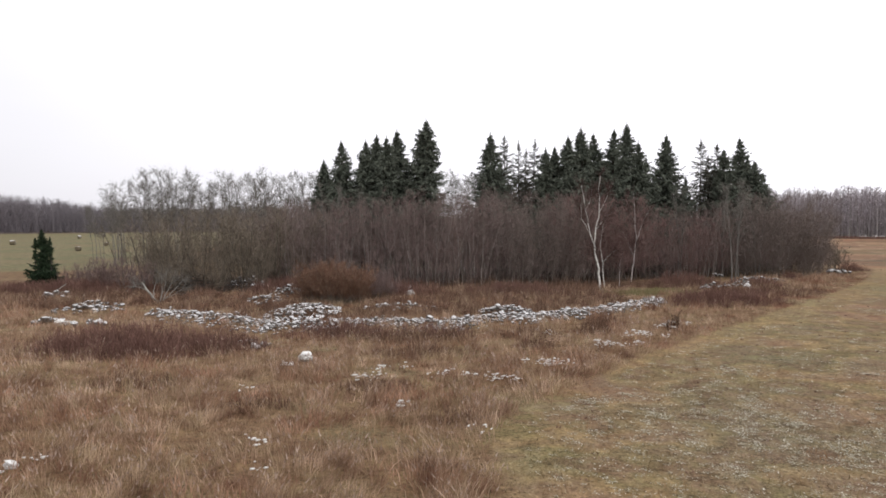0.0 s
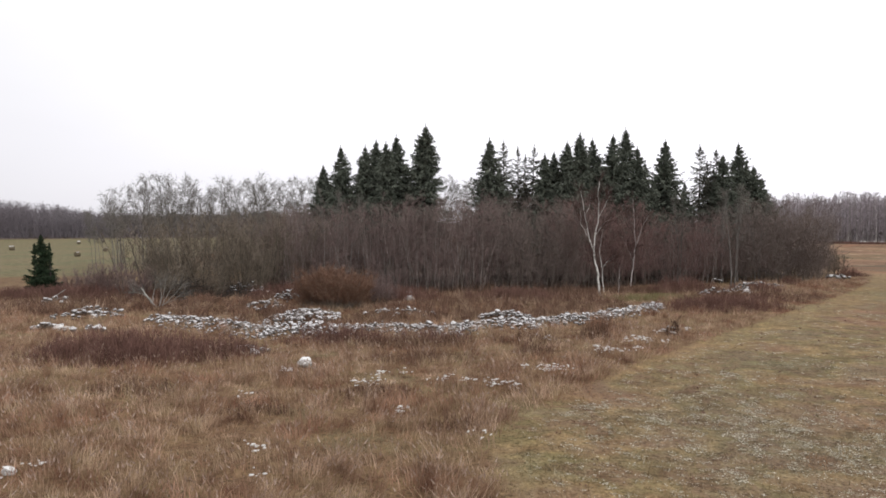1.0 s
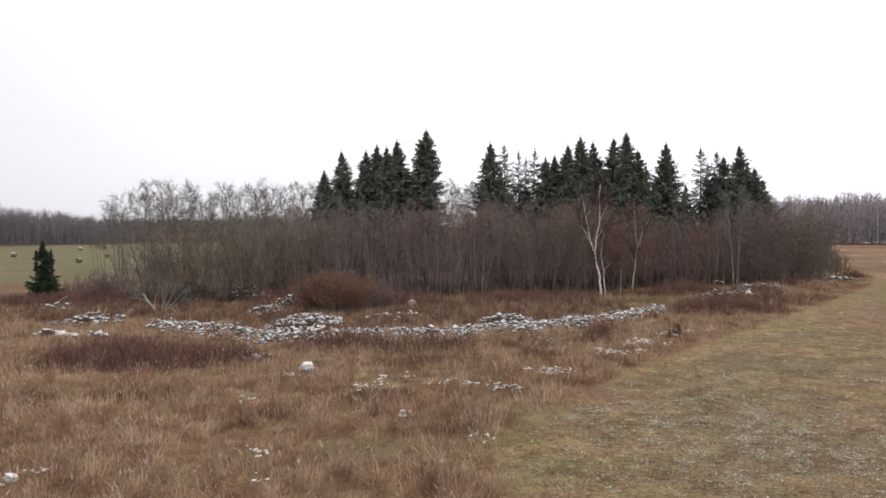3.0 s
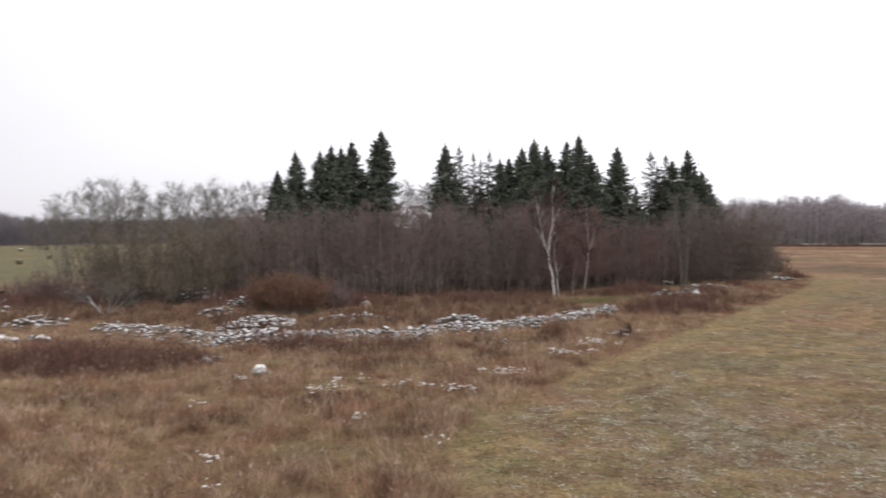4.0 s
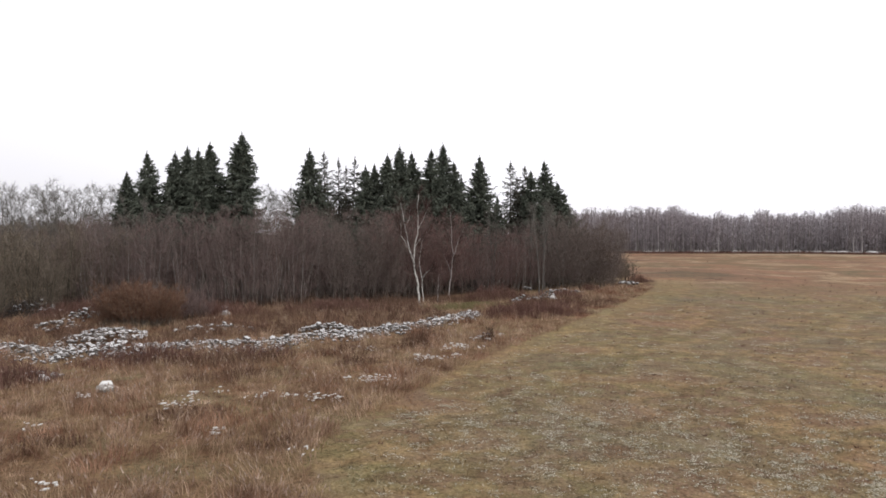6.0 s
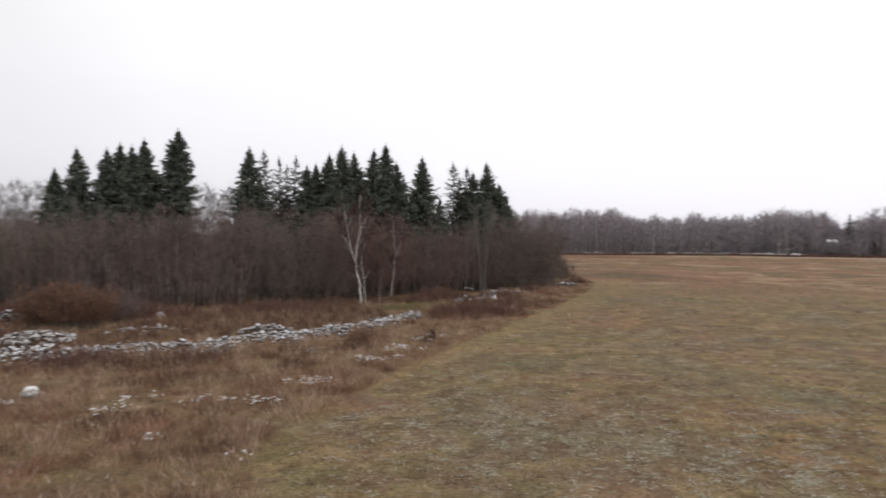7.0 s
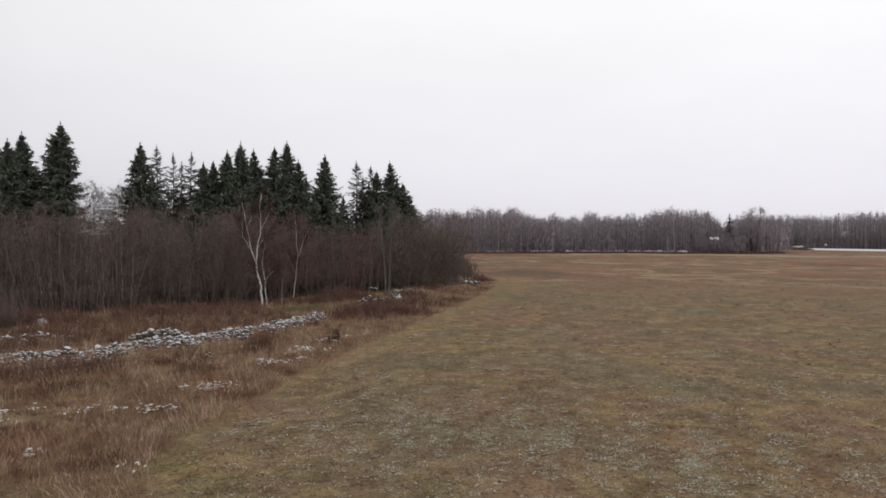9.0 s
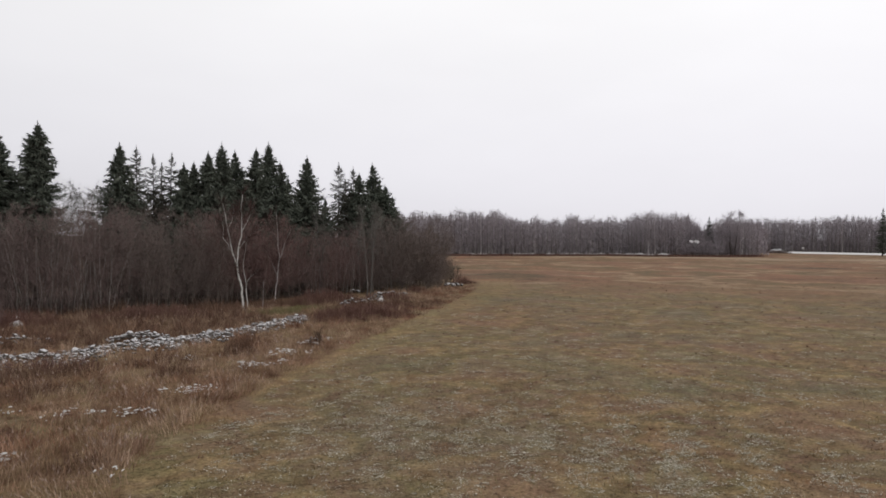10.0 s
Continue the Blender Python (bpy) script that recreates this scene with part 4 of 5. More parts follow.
def strip_stems(name, pts, n, width, h, tw, mat, label, seed, lean=0.25):
    """A band of dead stems along a line."""
    rng = np.random.default_rng(seed)
    pts = np.array(pts, float)
    seg = np.concatenate([[0], np.cumsum(np.linalg.norm(np.diff(pts, axis=0), axis=1))])
    u = rng.uniform(0, seg[-1], n)
    x, y = np.interp(u, seg, pts[:, 0]) + rng.normal(size=n) * width, np.interp(u, seg, pts[:, 1]) + rng.normal(size=n) * width
    p = np.stack([x, y, gz(x, y) - 0.03], -1)
    d = unit(rng.normal(size=(n, 3)) * [lean, lean, 0] + [0, 0, 1]) * (h * rng.uniform(0.4, 1.1, n))[:, None]
    tagged(new(name, blades(Geo(), p, d, np.full(n, tw), rng).mesh(name, MAT[mat])), label, "weeds", kind="stuff")


strip_stems("weed_belt", [(90, 222), (122, 206.5), (152, 199), (182, 191), polar(47, 262), polar(51.4, 268), polar(53.8, 285)], 19000, 1.4, 1.0, 0.10, "weed_stems",
            "belt of dark dead weeds along the far field edge", 71)
strip_stems("road_weeds", [polar(51.0, 366), polar(53.9, 361), polar(55.6, 357)], 6000, 1.4, 1.5, 0.14, "dome_twigs", "low dark brush beside the snowy road", 73)
strip_stems("ditch_weeds", [(-209, 230), (-162, 254), (-132, 269), (-88, 282)], 9000, 1.5, 0.6, 0.10, "dome_twigs", "belt of dark dead weeds before the far woods", 72)


# ================= stones and snow =================
def hull_mesh(name, seed, flat, mat, n=22, smooth=False):
    rng = np.random.default_rng(seed)
    p = unit(rng.normal(size=(n, 3))) * rng.uniform(0.82, 1.0, (n, 1)) * np.array([1.0, rng.uniform(0.65, 0.95), flat])
    bm = bmesh.new()
    for q in p:
        bm.verts.new(q)
    got = bmesh.ops.convex_hull(bm, input=bm.verts)
    loose = [g for g in got["geom_interior"] if isinstance(g, bmesh.types.BMVert)]
    bmesh.ops.delete(bm, geom=loose, context="VERTS")
    me = bpy.data.meshes.new(name)
    bm.to_mesh(me)
    bm.free()
    me.materials.append(mat)
    if smooth:
        me.polygons.foreach_set("use_smooth", np.ones(len(me.polygons), bool))
    return me


STONES = [hull_mesh("stone", 700 + i, 0.5 + 0.04 * (i % 4), MAT["stone"]) for i in range(14)]
LUMPS = [hull_mesh("snow", 750 + i, 0.22, MAT["snow"], 26, True) for i in range(5)]


def put_stone(parent, rng, x, y, z, s, name="stone"):
    ob = part(name, STONES[rng.randrange(len(STONES))], parent)
    ob.matrix_basis = Matrix.LocRotScale((x, y, z), Euler((rng.uniform(-0.4, 0.4), rng.uniform(-0.4, 0.4), rng.uniform(0, 6.28))), (s, s, s))
    return ob


def stone_heap(x, y, rx, ry, h, n, seed, label, lo=0.10, hi=0.24, name="stone_heap"):
    """Field stones tipped in a low heap: the lower ones outside, the others on top."""
    rng = random.Random(seed)
    t = thing(name, at(x, y, 0, sink=0), label, "stones", "heaps of field stones")
    for i in range(n):
        a, q = rng.uniform(0, 6.283), math.sqrt(rng.uniform(0, 1))
        px, py = rx * q * math.cos(a), ry * q * math.sin(a)
        s = rng.uniform(lo, hi)
        put_stone(t, rng, px, py, h * max(0.0, 1 - q * q) * rng.uniform(0.5, 1.0) + 0.35 * s, s)
    return t


ROW = [(-19.1, 45.6), (-16.2, 44.4), (-13.6, 43.2), (-11.5, 41.8), (-9.5, 40.6), (-6.3, 41.5), (-2.9, 41.6), (0.5, 40.6), (2.6, 42.6), (5.4, 43.0), (8, 45), (10.0, 46.6), (13.5, 49.5), (16.9, 52.6)]


def stone_row():
    """The tumbled wall: a low, wide ridge of field stones, in two lengths."""
    rng = random.Random(31)
    pts = np.array(ROW)
    seg = np.concatenate([[0], np.cumsum(np.linalg.norm(np.diff(pts, axis=0), axis=1))])
    for lo, hi, n in ((0.0, 0.52, 300), (0.52, 1.0, 300)):
        c = (lo + hi) / 2 * seg[-1]
        cx, cy = float(np.interp(c, seg, pts[:, 0])), float(np.interp(c, seg, pts[:, 1]))
        t = thing("stone_wall", at(cx, cy, sink=0), "low tumbled wall of grey field stones under thin snow", "stone wall", "lengths of the stone wall")
        for i in range(n):
            u = rng.uniform(lo, hi) * seg[-1]
            w = max(-2.6, min(2.6, rng.gauss(0, 1.15))) * (1.0 if u < 24 else 0.75)
            x, y = float(np.interp(u, seg, pts[:, 0])) + rng.gauss(0, 0.2), float(np.interp(u, seg, pts[:, 1])) + w
            s = rng.uniform(0.09, 0.22) * (1.6 if rng.random() < 0.12 else 1.0)
            z = 0.34 * math.exp(-w * w / 0.9) * rng.uniform(0.3, 1.0) + 0.4 * s
            put_stone(t, rng, x - cx, y - cy, z + float(gz(x, y) - gz(cx, cy)), s)
        # the small stones between
        g = Geo()
        for i in range(1000):
            u = rng.uniform(lo, hi) * seg[-1]
            w = max(-2.8, min(2.8, rng.gauss(0.2, 1.4))) * (1.0 if u < 24 else 0.65)
            x, y = float(np.interp(u, seg, pts[:, 0])), float(np.interp(u, seg, pts[:, 1])) + w
            me = STONES[i % len(STONES)]
            v = np.empty(len(me.vertices) * 3)
            me.vertices.foreach_get("co", v)
            s = rng.uniform(0.07, 0.17)
            g.add(v.reshape(-1, 3) * [s, s * (1 if i % 2 else -1), s] + [x - cx, y - cy, 0.22 * math.exp(-w * w / 2) + float(gz(x, y) - gz(cx, cy))], np.array([p.vertices[:] for p in me.polygons]))
        tagged(part("small_stones", g.mesh("small_stones", MAT["stone"]), t, "small snowy stones filling the gaps"), kind="stuff")


stone_row()
stone_heap(-9.3, 46.0, 2.4, 4.6, 0.5, 290, 41, "spread heap of grey field stones whitened with snow")
stone_heap(4.2, 44.8, 1.9, 2.2, 0.65, 120, 42, "rounded heap of field stones whitened with snow")
stone_heap(-2.8, 47.4, 2.6, 1.3, 0.5, 50, 43, "low heap of snowy stones among dead grass")
stone_heap(-24.7, 49.3, 1.9, 1.3, 0.4, 36, 44, "low heap of snowy stones at the end of the wall")
stone_heap(-23.5, 41.0, 1.2, 0.8, 0.35, 9, 45, "few snowy stones in the grass", 0.22, 0.42)
stone_heap(-20.9, 40.6, 0.9, 0.5, 0.25, 6, 46, "few snowy stones in the grass", 0.2, 0.36)
stone_heap(-30.2, 53.9, 1.1, 1.2, 0.7, 14, 47, "small heap of pale stones and broken wood", 0.2, 0.36)
stone_heap(-9.6, 34.8, 0.9, 0.6, 0.2, 6, 48, "pair of snowy stones with smaller ones", 0.18, 0.36)
stone_heap(-12.0, 54.8, 1.9, 1.0, 1.0, 60, 49, "small snowy stone heap beside a rusty bush")
stone_heap(-16.9, 60.0, 2.2, 0.8, 1.25, 48, 50, "row of snowy stones below the willows")
stone_heap(24.5, 61.0, 1.6, 0.8, 0.6, 34, 51, "low snowy stone heap beside dark weeds")
stone_heap(27.4, 62.6, 0.9, 1.1, 1.1, 30, 52, "steep heap of stones thick with snow")
stone_heap(32.2, 69.5, 2.4, 1.4, 0.45, 64, 53, "scattered snowy stones at the thicket's foot")
stone_heap(29.6, 73.6, 0.8, 0.6, 0.4, 8, 58, "few snowy stones at the thicket's foot", 0.2, 0.32)
stone_heap(45.4, 78.6, 1.3, 0.8, 0.45, 10, 54, "few snowy stones at the meadow's corner", 0.2, 0.4)
stone_heap(-30.0, 62.0, 1.4, 0.8, 0.3, 6, 55, "few snowy stones below the young spruce", 0.2, 0.3)


stone_heap(-24.1, 46.8, 2.6, 1.2, 0.45, 60, 56, "low heap of snowy stones at the end of the wall", 0.12, 0.26)
stone_heap(-13.2, 51.0, 1.6, 1.4, 0.6, 44, 57, "small snowy stone heap among dead stems", 0.12, 0.26)


MAT["pale_stone"] = MAT["stone"].copy()
MAT["pale_stone"].name = "pale_stone"
for node in MAT["pale_stone"].node_tree.nodes:
    if node.type == "VALTORGB" and len(node.color_ramp.elements) == 3:
        for el, c in zip(node.color_ramp.elements, ((0.24, 0.22, 0.205), (0.36, 0.34, 0.32), (0.46, 0.44, 0.42))):
            el.color = (*c, 1)


def boulder(x, y, s, label, snow=True, seed=0):
    """A single large stone, with a cap of snow of its own."""
    me = hull_mesh("boulder", 780 + seed, 0.62, MAT["pale_stone"], 34)
    ob = tagged(new("boulder", me), label, "boulder", "single boulders")
    ob.matrix_basis = Matrix.LocRotScale((x, y, float(gz(x, y)) + 0.22 * s), Euler((0.1, 0.05, seed)), (s, s, s))
    if snow:
        cap = part("snow_cap", hull_mesh("snow_cap", 790 + seed, 0.34, MAT["snow"], 32), ob, "cap of wet snow")
        cap.matrix_basis = Matrix.LocRotScale((0.05, -0.06, 0.30), Euler((0.25, -0.22, 0.4)), (0.95, 0.92, 1.0))


boulder(-11.2, 17.6, 0.24, "small stone half covered with snow in the tall grass", True, 9)
boulder(-6.2, 30.9, 0.47, "rounded boulder capped with snow in the tall grass", True, 1)
boulder(-9.3, 34.0, 0.34, "boulder half hidden in grass with snow on top", True, 2)
boulder(-10.2, 34.7, 0.34, "boulder half hidden in grass with snow on top", True, 3)
boulder(-2.95, 61.0, 0.5, "tan boulder thinly dusted with snow near the thicket", False, 4)
boulder(-2.65, 56.2, 0.62, "wide pale boulder with snow streaks near the thicket", False, 5)
boulder(-23.0, 41.1, 0.4, "snow-topped boulder in the grass", True, 6)
boulder(27.6, 62.0, 0.6, "upright boulder plastered with snow", True, 7)
boulder(45.6, 78.8, 0.42, "boulder topped with snow at the meadow's corner", True, 8)


def broken_plank(x, y, z, length, turn, tilt):
    """A weathered board with a split, ragged end, leaning on a heap."""
    n = 7
    w = np.linspace(-0.09, 0.09, n)
    end = length + np.array([0.0, 0.1, -0.06, 0.14, 0.02, -0.1, 0.05])
    v = [(0.0, q, t) for t in (0.0, 0.035) for q in w] + [(e, q, t) for t in (0.0, 0.035) for e, q in zip(end, w)]
    f = []
    for i in range(n - 1):
        f += [(i, i + 1, 2 * n + i + 1, 2 * n + i), (n + i, 3 * n + i, 3 * n + i + 1, n + i + 1), (i, n + i, n + i + 1, i + 1), (2 * n + i, 2 * n + i + 1, 3 * n + i + 1, 3 * n + i)]
    f += [(0, 2 * n, 3 * n, n), (n - 1, 2 * n - 1, 4 * n - 1, 3 * n - 1)]
    ob = tagged(new("broken_plank", Geo().add(np.array(v), np.array(f)).mesh("broken_plank", MAT["dead_wood"])), "weathered grey plank leaning on a heap of stones", "plank", "planks on the heap")
    ob.matrix_basis = Matrix.LocRotScale((x, y, float(gz(x, y)) + z), Euler((0.2, -tilt, turn)), None)


broken_plank(-31.1, 53.5, 0.02, 1.9, 0.25, 0.62)
broken_plank(-30.7, 53.2, 0.02, 1.5, -0.2, 0.42)


def snow_patch(x, y, rx, ry, n, seed, lift=0.1, lo=0.02, hi=0.065):
    """Lumps of old snow caught on the flattened grass."""
    rng = np.random.default_rng(seed)
    g = Geo()
    for i in range(n):
        me = LUMPS[i % len(LUMPS)]
        v = np.empty(len(me.vertices) * 3)
        me.vertices.foreach_get("co", v)
        f = np.array([p.vertices[:] for p in me.polygons])
        a = rng.uniform(0, 6.28)
        s = rng.uniform(lo, hi)
        if i % 7 == 0:
            cx, cy = rng.normal() * rx * 0.5, rng.normal() * ry * 0.5
            a0 = rng.normal() * 0.5
        a = a0 + rng.normal() * 0.4
        v = v.reshape(-1, 3) * [s * rng.uniform(0.9, 3.0), s * rng.uniform(0.5, 1), s * rng.uniform(1.5, 4.0)] @ np.array([[math.cos(a), math.sin(a), 0], [-math.sin(a), math.cos(a), 0], [0, 0, 1]])
        px, py = cx + rng.normal() * 0.17, cy + rng.normal() * 0.12
        g.add(v + [x + px, y + py, float(gz(x + px, y + py)) + lift + rng.uniform(0, 0.2)], f)
    me = g.mesh("snow_patch", MAT["snow"])
    me.polygons.foreach_set("use_smooth", np.ones(len(me.polygons), bool))
    tagged(new("snow_patch", me), "patch of old snow caught in flattened grass", "snow", "snow patches", "stuff")


for i, q in enumerate([(-2.6, 27.2, 0.9, 0.8, 10), (-2.4, 28.6, 0.8, 0.5, 8), (1.0, 27.4, 1.5, 0.8, 16), (4.7, 29.3, 0.9, 0.5, 22), (8.7, 33.9, 0.9, 0.5, 16), (11.3, 37.2, 0.7, 0.6, 12),
                       (5.6, 37.4, 0.5, 0.5, 6), (13.2, 40.3, 1.2, 1.0, 10), (7.6, 33.2, 0.4, 0.3, 3), (-1.5, 23.0, 0.4, 0.4, 4), (1.2, 20.4, 0.22, 0.15, 4), (-5.4, 19.5, 0.25, 0.2, 5),
                       (-10.9, 17.2, 0.4, 0.4, 7), (-6.9, 29.3, 0.5, 0.3, 5), (-4.6, 17.2, 0.25, 0.2, 3),
                       (10.4, 36.6, 1.2, 0.8, 8), (2.4, 26.5, 1.2, 0.8, 8), (14.2, 41.6, 0.8, 0.6, 7), (-7.5, 25.0, 0.6, 0.4, 4)]):
    snow_patch(*q[:4], int(q[4] * (2.8 if q[1] > 26 else 2.0)), 800 + i)


def snow_strip(name, pts, n, wide, seed, label, sx=(0.6, 2.6)):
    """Long thin drifts lying along a line."""
    rng = np.random.default_rng(seed)
    pts = np.array(pts, float)
    seg = np.concatenate([[0], np.cumsum(np.linalg.norm(np.diff(pts, axis=0), axis=1))])
    g = Geo()
    for i in range(n):
        u = rng.uniform(0, seg[-1])
        x, y = np.interp(u, seg, pts[:, 0]), np.interp(u, seg, pts[:, 1])
        x2, y2 = np.interp(u + 1, seg, pts[:, 0]), np.interp(u + 1, seg, pts[:, 1])
        a = math.atan2(y2 - y, x2 - x) if u + 1 < seg[-1] else 0.0
        me = LUMPS[i % len(LUMPS)]
        v = np.empty(len(me.vertices) * 3)
        me.vertices.foreach_get("co", v)
        v = v.reshape(-1, 3) * [rng.uniform(*sx), rng.uniform(0.5, 1.2) * wide, rng.uniform(1.6, 3.0)] @ np.array([[math.cos(a), math.sin(a), 0], [-math.sin(a), math.cos(a), 0], [0, 0, 1]])
        g.add(v + [x, y, 0.42], np.array([p.vertices[:] for p in me.polygons]))
    tagged(new(name, g.mesh(name, MAT["snow"])), label, "snow", kind="stuff")


snow_strip("snow_drifts", [(128, 213), (152, 206), (182, 198), polar(48, 268)], 44, 1.0, 91, "thin snow drifts in the ditch before the far woods")


# ================= low growth =================
def wave(x, y, s, seed):
    """Smooth drifts between about -1 and 1, s metres wide."""
    r = np.random.default_rng(seed)
    out = 0
    for _ in range(5):
        a, f, ph = r.uniform(0, 6.283), r.uniform(0.6, 1.6) * 6.283 / s, r.uniform(0, 6.283)
        out = out + np.sin((x * np.cos(a) + y * np.sin(a)) * f + ph)
    return out / 2.6


def fan(n, r0, r1, power, a0, a1, rng):
    """Places about the standpoint, thinning out with distance."""
    u = rng.uniform(0, 1, n)
    r = (r0 ** power + u * (r1 ** power - r0 ** power)) ** (1 / power)
    a = np.radians(rng.uniform(a0, a1, n))
    return r * np.sin(a), r * np.cos(a), r


def tussocks(name, x, y, per, h, mat, label, seed, spread=0.2, lean=0.35, w0=0.007, w1=0.00042, plumes=0.0):
    rng = np.random.default_rng(seed)
    n = len(x)
    low = wave(x, y, 9.0, 5)
    hh = h * np.where(y > 44, np.clip(0.4 + (edge_x(y) - x) * 0.12, 0.4, 1), 1.0) * (0.76 + 0.3 * wave(x, y, 3.0, 6) + 0.22 * wave(x, y, 1.3, 66)) * np.where(low > 0.7, 0.42, 1.0) * np.where(wave(x, y, 2.6, 55) > 0.75, 0.35, 1.0) * rng.uniform(0.4, 1.45, n)
    tilt = np.stack([wave(x, y, 6.0, 7) * lean * 0.45 + rng.normal(size=n) * 0.17, wave(x, y, 5.0, 8) * lean * 0.3 + rng.normal(size=n) * 0.17], -1)
    k = np.repeat(np.arange(n), per)
    m = len(k)
    s = spread * (0.6 + 0.8 * rng.uniform(size=n))[k]
    off = rng.normal(size=(m, 2)) * s[:, None]
    px, py = x[k] + off[:, 0], y[k] + off[:, 1]
    p = np.stack([px, py, gz(px, py) - 0.02], -1)
    ln = np.maximum(hh[k] * rng.uniform(0.45, 1.15, m), 0.12)
    d = np.concatenate([tilt[k] + rng.normal(size=(m, 2)) * 0.13 + off * 0.45, np.ones((m, 1))], 1)
    d = unit(d) * ln[:, None]
    droop = np.concatenate([unit(d[:, :2]) * (ln * rng.uniform(0.0, 0.3, m))[:, None], (-0.14 * ln * rng.uniform(0, 1.3, m))[:, None]], 1)
    w = (w0 + w1 * np.hypot(px, py)) * rng.uniform(0.7, 1.4, m)
    near = np.hypot(px, py) < 30
    g = bent_blades(Geo(), p[near], d[near], droop[near], w[near], rng)
    blades(g, p[~near], (d + droop)[~near], w[~near], rng)
    if plumes:
        # seed heads on the taller blades
        pick = (ln > 0.34) & (rng.uniform(size=m) < plumes * np.clip(1.5 - np.hypot(px, py) / 34, 0.12, 1))
        tip = (p + d + droop)[pick]
        way = unit((d + 1.6 * droop)[pick] + rng.normal(size=(pick.sum(), 3)) * 0.05) * rng.uniform(0.10, 0.2, (pick.sum(), 1))
        h2 = blades(Geo(), tip - 0.3 * way, way, (0.016 + 0.0011 * np.hypot(tip[:, 0], tip[:, 1])) * rng.uniform(0.7, 1.3, pick.sum()), rng)
        tagged(new("grass_heads", h2.mesh("grass_heads", MAT["seed_heads"])), "pale feathery seed heads of the dead grass", "grass", kind="stuff")
    tagged(new(name, g.mesh(name, MAT[mat])), label, "grass", kind="stuff")


rng = np.random.default_rng(77)
x, y, r = fan(46000, 13.0, 92.0, 1.35, -37, 33, rng)
keep = (x < edge_x(y) - 0.15 + 0.22 * wave(x, y, 2.0, 3) + rng.normal(size=len(x)) * 0.12) & (y < np.where(x > 18, np.minimum(edge_x(y) * 0 + x * 1.15 + 36, 86), 62))
keep &= ~((y > 41.0 + 0.03 * (x - 0) ** 2 * (x > 0) * 0.5) & (y < 48) & (x > -19) & (x < 8) & (rng.uniform(size=len(x)) < 0.35))
clump = wave(x, y, 1.5, 91) + 0.7 * wave(x, y, 0.7, 92) + 0.5 * wave(x, y, 4.0, 93)
keep &= (clump > rng.uniform(-1.5, 0.45, len(x))) | ((edge_x(y) - x < 0.8) & (y > 22))
keep &= np.hypot((x + 2.6) / 2.0, (y - 19.9) / 1.3) > rng.uniform(0.7, 1.1, len(x))
tussocks("tall_grass", x[keep], y[keep], 13, 0.62, "dry_grass", "tall dead meadow grass, tawny, in tufts", 61, plumes=0.26)
x, y, r = fan(9000, 44.0, 70.0, 1.6, -36, 30, rng)
keep = (x < edge_x(y) - 0.5) & (y > np.interp(x, [p[0] for p in ROW], [p[1] for p in ROW]) + 1.8) & (y < 66) & (np.hypot((x - 17.9) / 4.3, (y - 58.0) / 3.4) > 1) & (np.hypot((x + 12.0) / 2.2, (y - 53.6) / 2.2) > 1) & (np.hypot((x + 2.8) / 1.1, (y - 55.0) / 2.6) > 1) & (np.hypot((x + 2.9) / 0.8, (y - 60.2) / 2.0) > 1) & (np.hypot((x + 8.2) / 2.6, (y - 50.0) / 2.4) > 1) & (np.hypot((x + 16.7) / 2.6, (y - 58.0) / 3.0) > 1)
tussocks("rusty_grass", x[keep], y[keep], 12, 1.05, "rust_grass", "rusty brown dead grass and reeds before the thicket", 62, lean=0.15)
# stubble of the mown meadow
x, y, r = fan(190000, 13.5, 66.0, 1.1, -2, 66, rng)
keep = (x > edge_x(y) - 0.6) & (rng.uniform(32, 66, len(r)) > r)
x, y, r = x[keep], y[keep], r[keep]
p = np.stack([x, y, gz(x, y) - 0.01], -1)
lift = np.clip(1.5 - r / 32, 0.04, 1)[:, None]
d = unit(rng.normal(size=(len(x), 3)) * [0.9, 0.9, 0.0] + lift * np.array([[0, 0, 0.32]])) * (rng.uniform(0.06, 0.20, len(x)) * (1 + 0.4 * wave(x, y, 4.0, 9)))[:, None]
tagged(new("stubble", blades(Geo(), p, d, 0.014 + 0.0007 * r, rng, flat=np.tile([0.0, 0.0, 1.0], (len(p), 1))).mesh("stubble", MAT["short_grass"])), "short mown grass, tawny to olive with rime", "grass", kind="stuff")


# tussocks left standing over the wide field
MAT["tussock"] = plant_material("field_tussock", [(0.0, (0.22, 0.14, 0.09)), (0.4, (0.27, 0.175, 0.11)), (0.75, (0.33, 0.235, 0.15)), (1.0, (0.46, 0.37, 0.27))])
x, y, r = fan(1600, 60.0, 250.0, 1.5, 24, 68, rng)
keep = (x > edge_x(np.minimum(y, 90)) + 3) & (wave(x, y, 26.0, 25) + 0.5 * wave(x, y, 8.0, 26) > rng.uniform(-0.6, 1.4, len(x)))
x, y, r = np.repeat(x[keep], 6), np.repeat(y[keep], 6), np.repeat(r[keep], 6)
p = np.stack([x + rng.normal(size=len(x)) * 0.25, y + rng.normal(size=len(x)) * 0.25, 0 * x], -1)
p[:, 2] = gz(p[:, 0], p[:, 1]) - 0.01
d = unit(rng.normal(size=(len(x), 3)) * [0.9, 0.9, 0] + [0, 0, 0.12]) * rng.uniform(0.1, 0.3, len(x))[:, None]
tagged(new("field_tussocks", blades(Geo(), p, d, 0.06 + 0.0012 * r, rng, flat=np.tile([0.0, 0.0, 1.0], (len(p), 1))).mesh("field_tussocks", MAT["tussock"])), "low tussocks dotted over the wide tawny field", "grass", kind="stuff")
